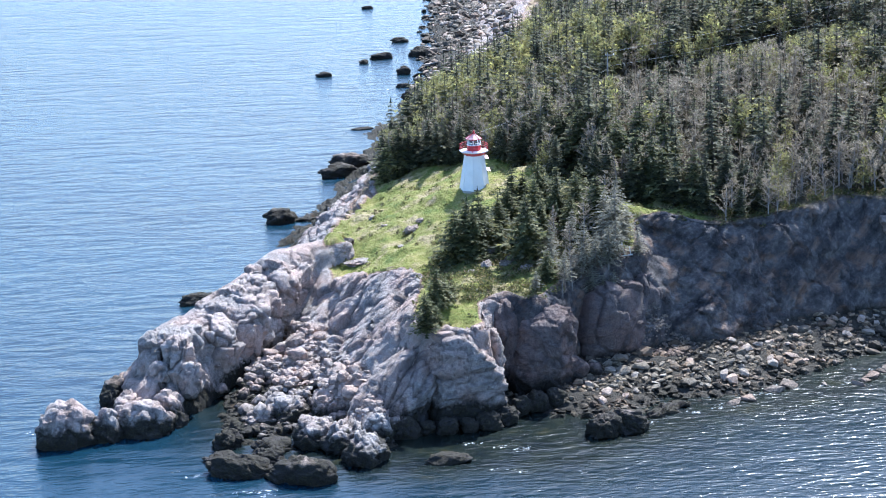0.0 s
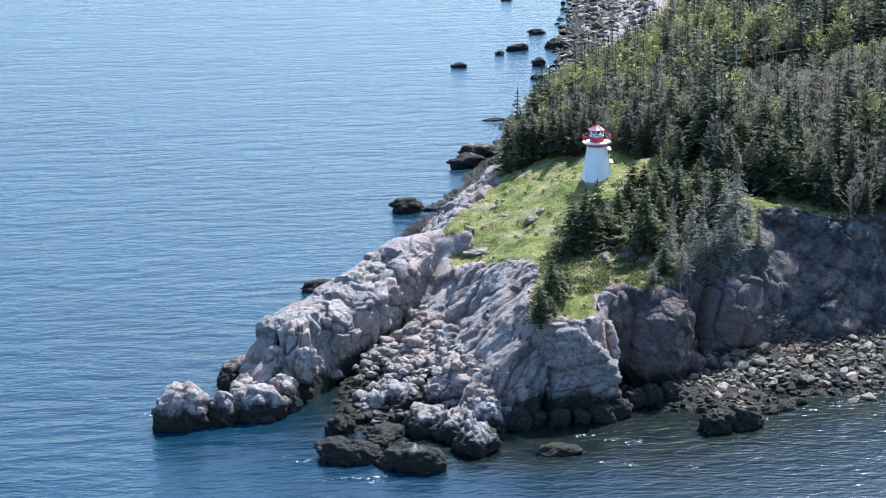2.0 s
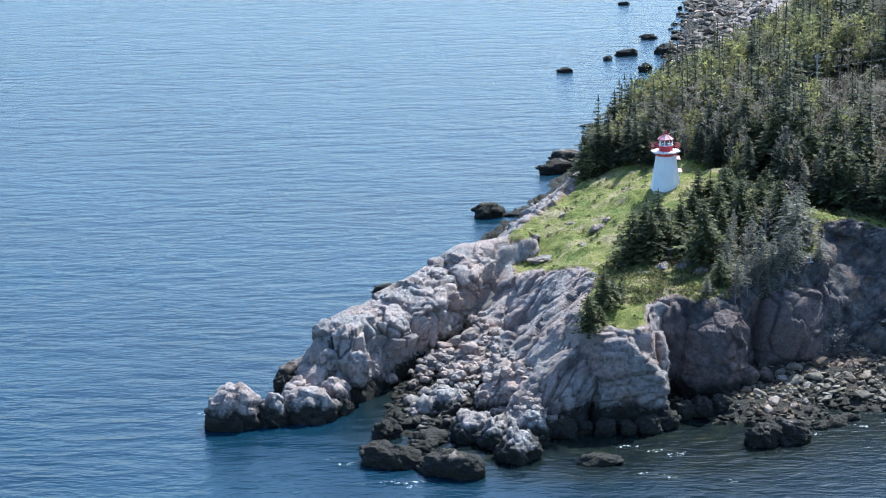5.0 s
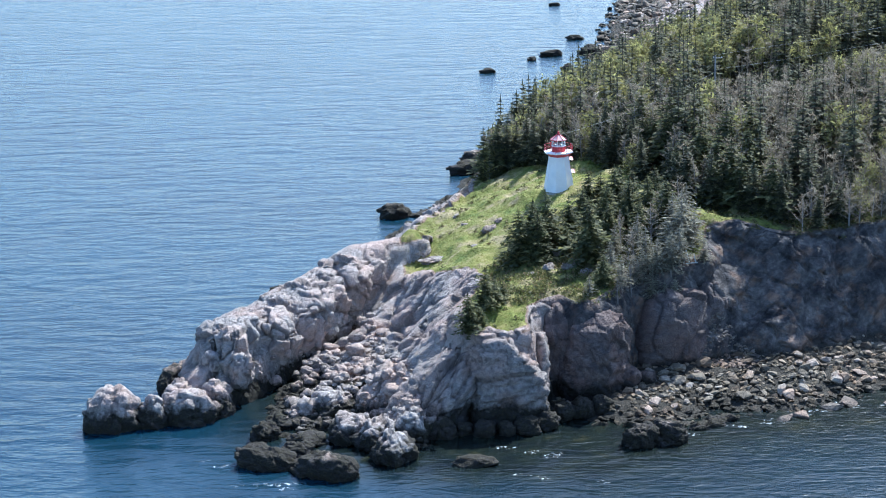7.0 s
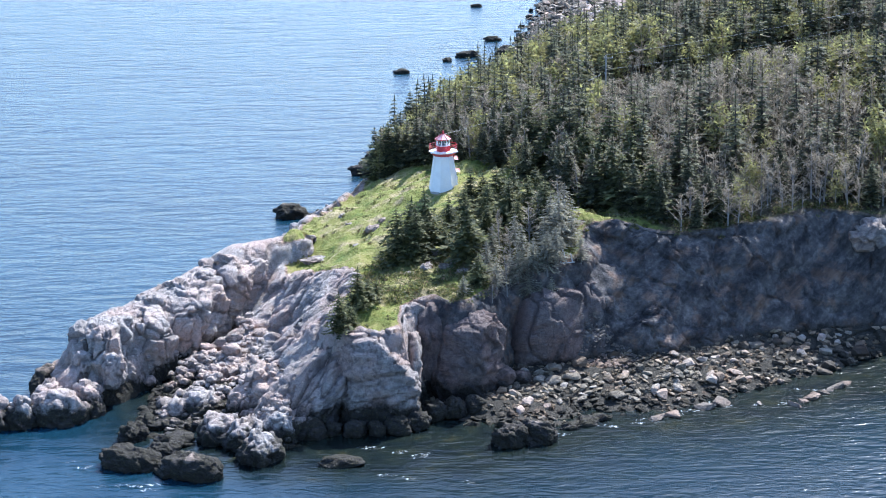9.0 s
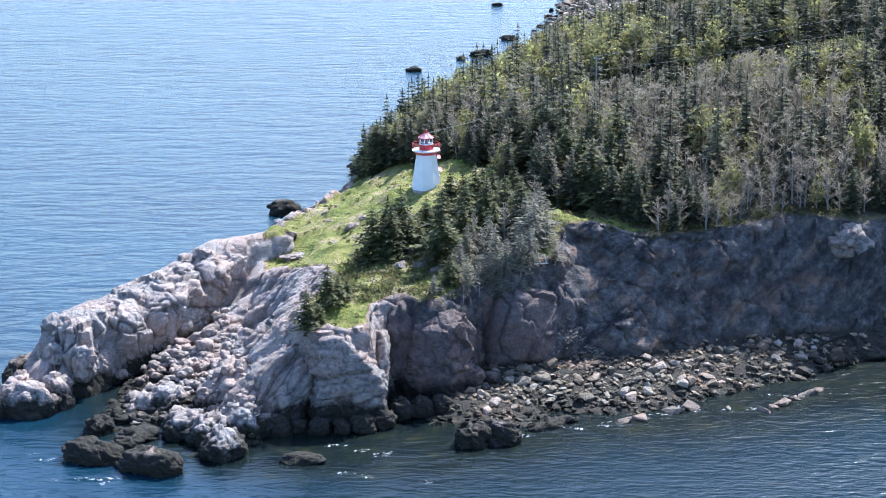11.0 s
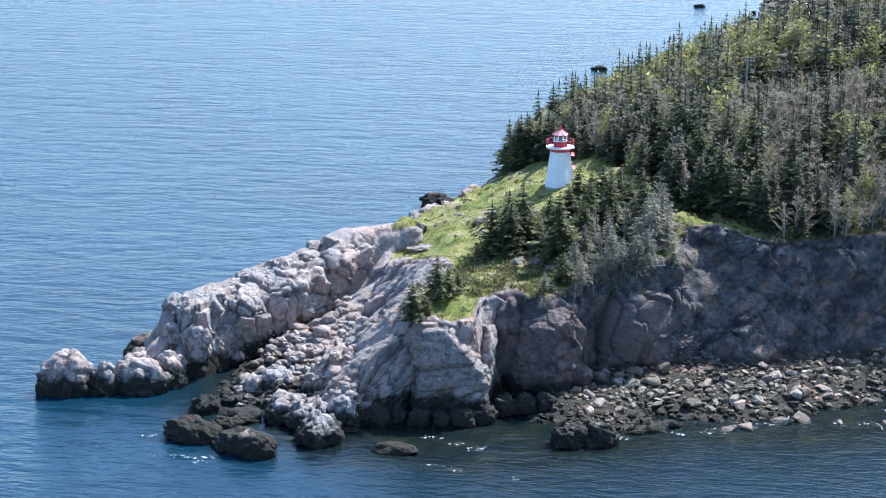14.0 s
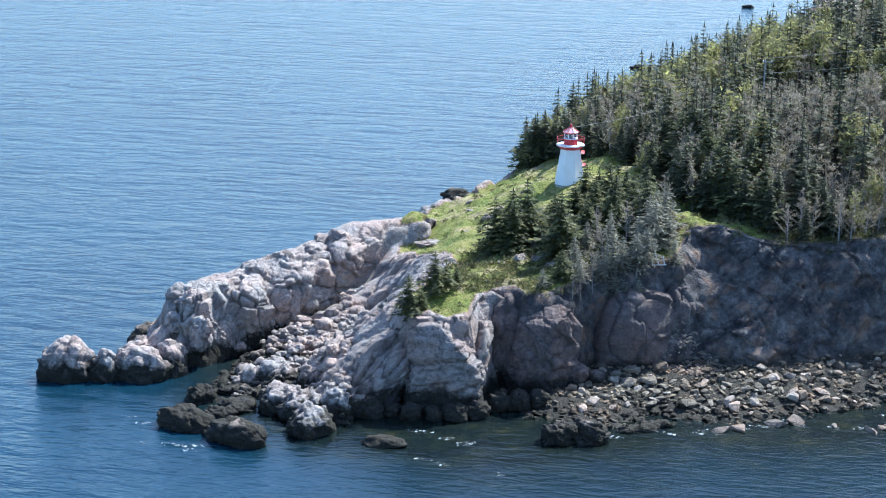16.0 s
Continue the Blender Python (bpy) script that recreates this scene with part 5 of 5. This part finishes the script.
for x, y, s in ((46, -50.2, 1.6), (47.5, -48.6, 1.2), (48.6, -47.2, 1.9), (49.6, -46.2, 1.4), (50.6, -45.3, 1.7), (51.8, -44, 1.3), (53, -42.8, 1.8), (54.3, -41.4, 1.5), (41.5, -49.2, 0.9), (34, -50.5, 2.4), (36.5, -48.5, 2.6), (30, -53.5, 2.2), (27.5, -54.5, 1.8)):
    ob = new("boulder", PALE_STONES[br.randrange(4)])
    ob.matrix_world = pose(x, y, 0.05, br.uniform(-15, 15), br.uniform(-15, 15), br.uniform(0, 360)) @ Matrix.Diagonal((s * 1.3, s, s * 0.8, 1))
    tagged(ob, "pale boulder standing in the shallow water", "boulder", "beach boulders")


gr = random.Random(19)
laid = []
tries = 0
while len(laid) < 290 and tries < 30000:
    tries += 1
    x, y = gr.uniform(-42, -18), gr.uniform(-64, -22)
    z = ground_z(x, y)
    size = min(2.8, 0.7 + gr.expovariate(2.2))
    if not -11 < x + 29 + 0.25 * (y + 42) < 6 or not -0.3 < z < 6.5 or any((x - a) ** 2 + (y - b) ** 2 < (0.36 * (size + q)) ** 2 for a, b, q in laid):
        continue
    laid.append((x, y, size))
    ob = new("gully_stone", GULLY_STONES[gr.randrange(8)])
    ob.matrix_world = pose(x, y, z + 0.15 * size, gr.uniform(-25, 25), gr.uniform(-25, 25), gr.uniform(0, 360)) @ Matrix.Diagonal((size * gr.uniform(0.9, 1.5), size, size * gr.uniform(0.8, 1.1), 1))
    tagged(ob, "pale broken stone in the rocky gully", "stone", "gully stones")


def build_rubble(name, seed, count, spot, low, high, material, label):
    """Small stones lying where spot() allows, as one mass."""
    r = random.Random(seed)
    shapes = []
    for k in range(6):
        me = broken_mesh("rubble_stone", 460 + k, 12 if high < 2 else 18, 0.7)
        v = np.empty(len(me.vertices) * 3, np.float32)
        me.vertices.foreach_get("co", v)
        f = np.array([p.vertices[:] for p in me.polygons])
        shapes.append((v.reshape(-1, 3), f))
        bpy.data.meshes.remove(me)
    out_v, out_f, base, made, tries = [], [], 0, 0, 0
    while made < count and tries < 60000:
        tries += 1
        place = spot(r)
        if place is None:
            continue
        x, y, z = place
        size = low + (high - low) * r.random() ** 1.8
        v, f = shapes[r.randrange(6)]
        m = np.array((Euler((r.uniform(-0.5, 0.5), r.uniform(-0.5, 0.5), r.uniform(0, 6.28))).to_matrix() @ Matrix.Diagonal((size * r.uniform(0.9, 1.6), size, size * r.uniform(0.7, 1.1)))))
        out_v.append(v @ m.T + (x, y, z + 0.1 * size))
        out_f.append(f + base)
        base += len(v)
        made += 1
    me = mesh_of(name, np.concatenate(out_v), np.concatenate(out_f), [material])
    return tagged(new(name, me), label, "stones", kind="stuff")


def beach_spot(r):
    x, y = r.uniform(-9, 64), r.uniform(-64, -23)
    z = ground_z(x, y)
    return None if within(x, y - 1.5, FOOT_LINE) or not -0.4 < z < 3.6 else (x, y, z)


def gully_spot(r):
    x, y = r.uniform(-42, -18), r.uniform(-66, -20)
    z = ground_z(x, y)
    return None if not -11 < x + 29.5 + 0.28 * (y + 42) < 6.5 or not -0.4 < z < 7.0 else (x, y, z)


def scree_spot(r):
    a, q = r.uniform(0, 6.283), math.sqrt(r.random())
    x, y = 22.6 + 4.2 * q * math.cos(a), -37.6 + 2.6 * q * math.sin(a)
    return x, y, ground_z(x, y)


def far_spot(r):
    x, y = r.uniform(5, 60), r.uniform(170, 430)
    z = ground_z(x, y)
    return None if not -0.4 < z < 7 or within(x - 3, y, WOOD_LINE) else (x, y, z)


build_rubble("beach_rubble", 21, 1300, beach_spot, 0.35, 1.0, DULL_ROCK, "loose brown and grey stones on the beach")
build_rubble("gully_rubble", 22, 700, gully_spot, 0.4, 1.1, GULLY_ROCK, "small pale broken rock in the gully")
build_rubble("scree", 24, 420, scree_spot, 0.2, 0.6, PALE_ROCK, "fan of small pale stones below the cliff")
build_rubble("shore_rubble", 23, 1100, far_spot, 0.8, 3.2, ROCK, "pale and dark rocks along the far shore")


# ---- power line and small things ----
def pole(x, y, top, label):
    z = ground_z(x, y)
    root = thing("utility_pole", pose(x, y, z - 0.3), label, "utility pole", "poles of the power line")
    part("pole_shaft", tube(bmesh.new(), (0, 0, 0), (0, 0, top - z + 0.3), 0.16, 0.11, 8), POLE_WOOD, root)
    part("cross_arm", box(bmesh.new(), (1.6, 0.12, 0.12), Matrix.Translation((0.4, 0, top - z - 0.15))), POLE_WOOD, root)
    for dx in (-0.3, 1.1):
        part("insulator", prism(bmesh.new(), 8, 0.07, 0.05, top - z - 0.09, top - z + 0.12, at=(dx, 0)), WHITE, root)
    return root


def cable(a, b, sag, label, thick=0.015):
    cu = bmesh.new()
    last = Vector(a)
    for k in range(1, 13):
        s = k / 12
        p = Vector(a).lerp(Vector(b), s) - Vector((0, 0, sag * 4 * s * (1 - s)))
        tube(cu, last, p, thick, None, 4)
        last = p
    return tagged(new("cable", bm_mesh("cable", cu, WIRE)), label, "cable")


pole(27.4, 32.5, 34.2, "weathered wooden power pole among the trees")
pole(87.6, 52.5, 41.2, "weathered wooden power pole on the wooded hill")
cable((27.4, 32.5, 34.3), (87.6, 52.5, 41.3), 0.7, "grey power cable between two poles")
cable((27.4, 32.5, 31.8), (87.6, 52.5, 38.8), 0.9, "lower grey cable between two poles")
cable((0, 0, LH_Z + 8.9), (27.4, 32.5, 31.4), 1.0, "thin cable running from the lighthouse to a pole", 0.012)


def build_frame():
    x, y = 17.2, -34.0
    z = ground_z(x, y)
    root = thing("metal_frame", pose(x, y, z), "small pale metal frame tilted on the cliff edge", "frame")
    for a, b in (((-0.9, 0, 0.2), (-0.6, 0, 2.1)), ((-0.9, 0, 0.2), (1.0, 0, 0.35)), ((0.75, 0.3, 0.3), (0.5, 0.3, 1.5)), ((-0.6, 0, 2.1), (-0.1, 0.4, 0.3))):
        part("bar", tube(bmesh.new(), a, b, 0.08), FROND, root)


build_frame()


def build_marker():
    """A small white board on a post at the edge of the wood."""
    x, y = 14.6, 5.2
    root = thing("white_sign", pose(x, y, ground_z(x, y), 0, 0, -12), "small white board on a post at the wood's edge", "sign")
    part("post", tube(bmesh.new(), (0, 0, -0.3), (0, 0, 1.3), 0.06, 0.05, 8), POLE_WOOD, root)
    part("board", box(bmesh.new(), (0.9, 0.05, 0.5), Matrix.Translation((0, -0.08, 1.1))), WHITE, root)


build_marker()


# ---- low growth and outcrops ----
def outcrop(x, y, sx, sy, sz, turn, k, label):
    ob = new("outcrop_rock", ROCKS[k])
    ob.matrix_world = pose(x, y, ground_z(x, y) - 0.2 * sz, 0, 0, turn) @ Matrix.Diagonal((sx, sy, sz, 1))
    return tagged(ob, label, "rock", "rocks in the grass")


for n, (x, y, sx, sy, sz, turn) in enumerate(((-10.6, -8, 2.6, 1.6, 1.8, 30), (-9.2, -6.5, 1.6, 1.2, 1.0, 80), (-18.5, -12, 5.0, 2.6, 1.1, 10), (0, -26.5, 2.8, 2.2, 2.4, 0), (-13, -14, 1.8, 1.2, 0.9, 40), (1.5, -31.5, 3.2, 2.2, 2.4, 20),
                                              (-2.2, -31, 2.2, 1.6, 2.0, 60), (3.2, -35, 2.4, 2.0, 1.6, 10), (-4.5, -33.5, 1.8, 1.2, 1.2, 15), (-14.5, -4, 1.2, 0.9, 0.6, 0), (-16, 3, 1.5, 1.0, 0.7, 50), (-5.5, -54.8, 1.5, 1.0, 0.9, 20), (-17.5, 22, 6.5, 3.5, 2.4, 60), (-20, 14, 4, 3, 1.6, 20))):
    outcrop(x, y, sx, sy, sz, turn, n % 6, "pale weathered rock outcrop in the grass")
outcrop(62, -20, 6, 4, 5, 20, 2, "sunlit rock outcrop on the edge of the cove cliff")
def build_scrub():
    """Low shrubs and tussocks on the top, as one mass of small leaves."""
    r = random.Random(31)
    v, f = [], []
    made = tries = 0
    while made < 1300 and tries < 50000:
        tries += 1
        x, y = r.uniform(-24, 62), r.uniform(-57, 30)
        if not within(x, y, TOP_LINE) or within(x, y, WOOD_LINE) and edge_of(x, y, WOOD_LINE) > 3.5:
            continue
        # thick between the trees and the terrace, thin on the lawn
        thick = 0.55 if within(x, y, BRUSH_LINE) or within(x, y, CLUMP_LINE) else 0.6 if within(x, y, WOOD_LINE) else 0.22 if x > 16 else 0.045
        if r.random() > thick:
            continue
        z = ground_z(x, y)
        size = r.uniform(0.35, 1.0) * (1.0 if thick > 0.5 else 0.6)
        for _ in range(int(60 * size)):
            a, q = r.uniform(0, 6.283), math.sqrt(r.random())
            c = Vector((x + math.cos(a) * q * size, y + math.sin(a) * q * size, z + r.uniform(0.05, 0.9) * size * (1.1 - q * q)))
            o = len(v)
            for _ in range(3):
                v.append(tuple(c + Vector((r.gauss(0, 1), r.gauss(0, 1), r.gauss(0, 1))) * 0.13))
            f.append((o, o + 1, o + 2))
        made += 1
    me = mesh_of("scrub", np.array(v), np.array(f), [SHRUB])
    return tagged(new("scrub", me), "low brown and green shrubs and tussocks", "shrubs", kind="stuff")


build_scrub()


def build_grass():
    """Tufts of grass over the lawn and the terraces, as one mass of blades."""
    r = np.random.default_rng(3)
    n = 7000
    x, y = r.uniform(-25, 31, n), r.uniform(-58, 26, n)
    keep = inside(x, y, TOP_LINE) & ~inside(x, y, WOOD_LINE) & (line_distance(x, y, TOP_LINE) > 0.8)
    x, y = x[keep], y[keep]
    v, f = [], []
    for a, b in zip(x, y):
        z = ground_z(a, b)
        for _ in range(3):
            t, h, w = r.uniform(0, 6.283), r.uniform(0.05, 0.15), 0.08
            dx, dy = math.cos(t), math.sin(t)
            o = len(v)
            v += [(a - dx * w, b - dy * w, z - 0.03), (a + dx * w, b + dy * w, z - 0.03), (a - dy * 0.14 + dx * 0.03, b + dx * 0.14, z + h)]
            f.append((o, o + 1, o + 2))
    me = mesh_of("grass", np.array(v), np.array(f), [make_needles("grass_blades", (0.11, 0.165, 0.02), (0.20, 0.245, 0.04), (0.30, 0.265, 0.09))])
    return tagged(new("grass", me), "rough yellow-green grass", "grass", kind="stuff")


build_grass()


# ---- foam ----
def build_foam():
    """Torn patches of foam where the swell meets the rocks."""
    r = random.Random(17)
    v, f = [], []
    for cx, cy, n, spread in ((-36, -75.5, 5, 2.6), (-41, -69, 3, 2.0), (-7, -74, 2, 2.0), (-3, -66.5, 4, 2.4), (3, -76, 2, 1.6), (25, -55.8, 5, 2.6), (33, -50, 4, 2.6), (52, -43.5, 3, 2.0), (29, -51.6, 3, 2.0), (38, -49.6, 3, 2.2), (44, -48.6, 3, 2.4), (14, -60.5, 3, 1.6), (-9, -64, 3, 1.4), (-62, -50, 2, 1.6), (-23, 65, 2, 2.0), (8, 214, 3, 6.0), (18, 276, 3, 8.0)):
        for _ in range(n):
            x, y = cx + r.gauss(0, 0.9) * spread, cy + r.gauss(0, 0.3) * spread
            a, b = r.uniform(0.7, 1.7), r.uniform(0.3, 0.7)
            k, turn, o = 14, r.uniform(-0.3, 0.5), len(v)
            rim = []
            for m in range(k):
                t = 6.283 * m / k
                q = r.uniform(0.6, 1.2)
                px, py = a * q * math.cos(t), b * q * math.sin(t)
                rim.append((x + px * math.cos(turn) - py * math.sin(turn), y + px * math.sin(turn) + py * math.cos(turn), 0.012))
            v += [(x, y, 0.06)] + rim
            f += [(o, o + 1 + m, o + 1 + (m + 1) % k) for m in range(k)]
    me = mesh_of("foam", np.array(v), np.array(f), [FOAM], shade=np.ones(len(f)))
    return tagged(new("foam", me), "small white patches of sea foam", "foam", kind="stuff")


build_foam()
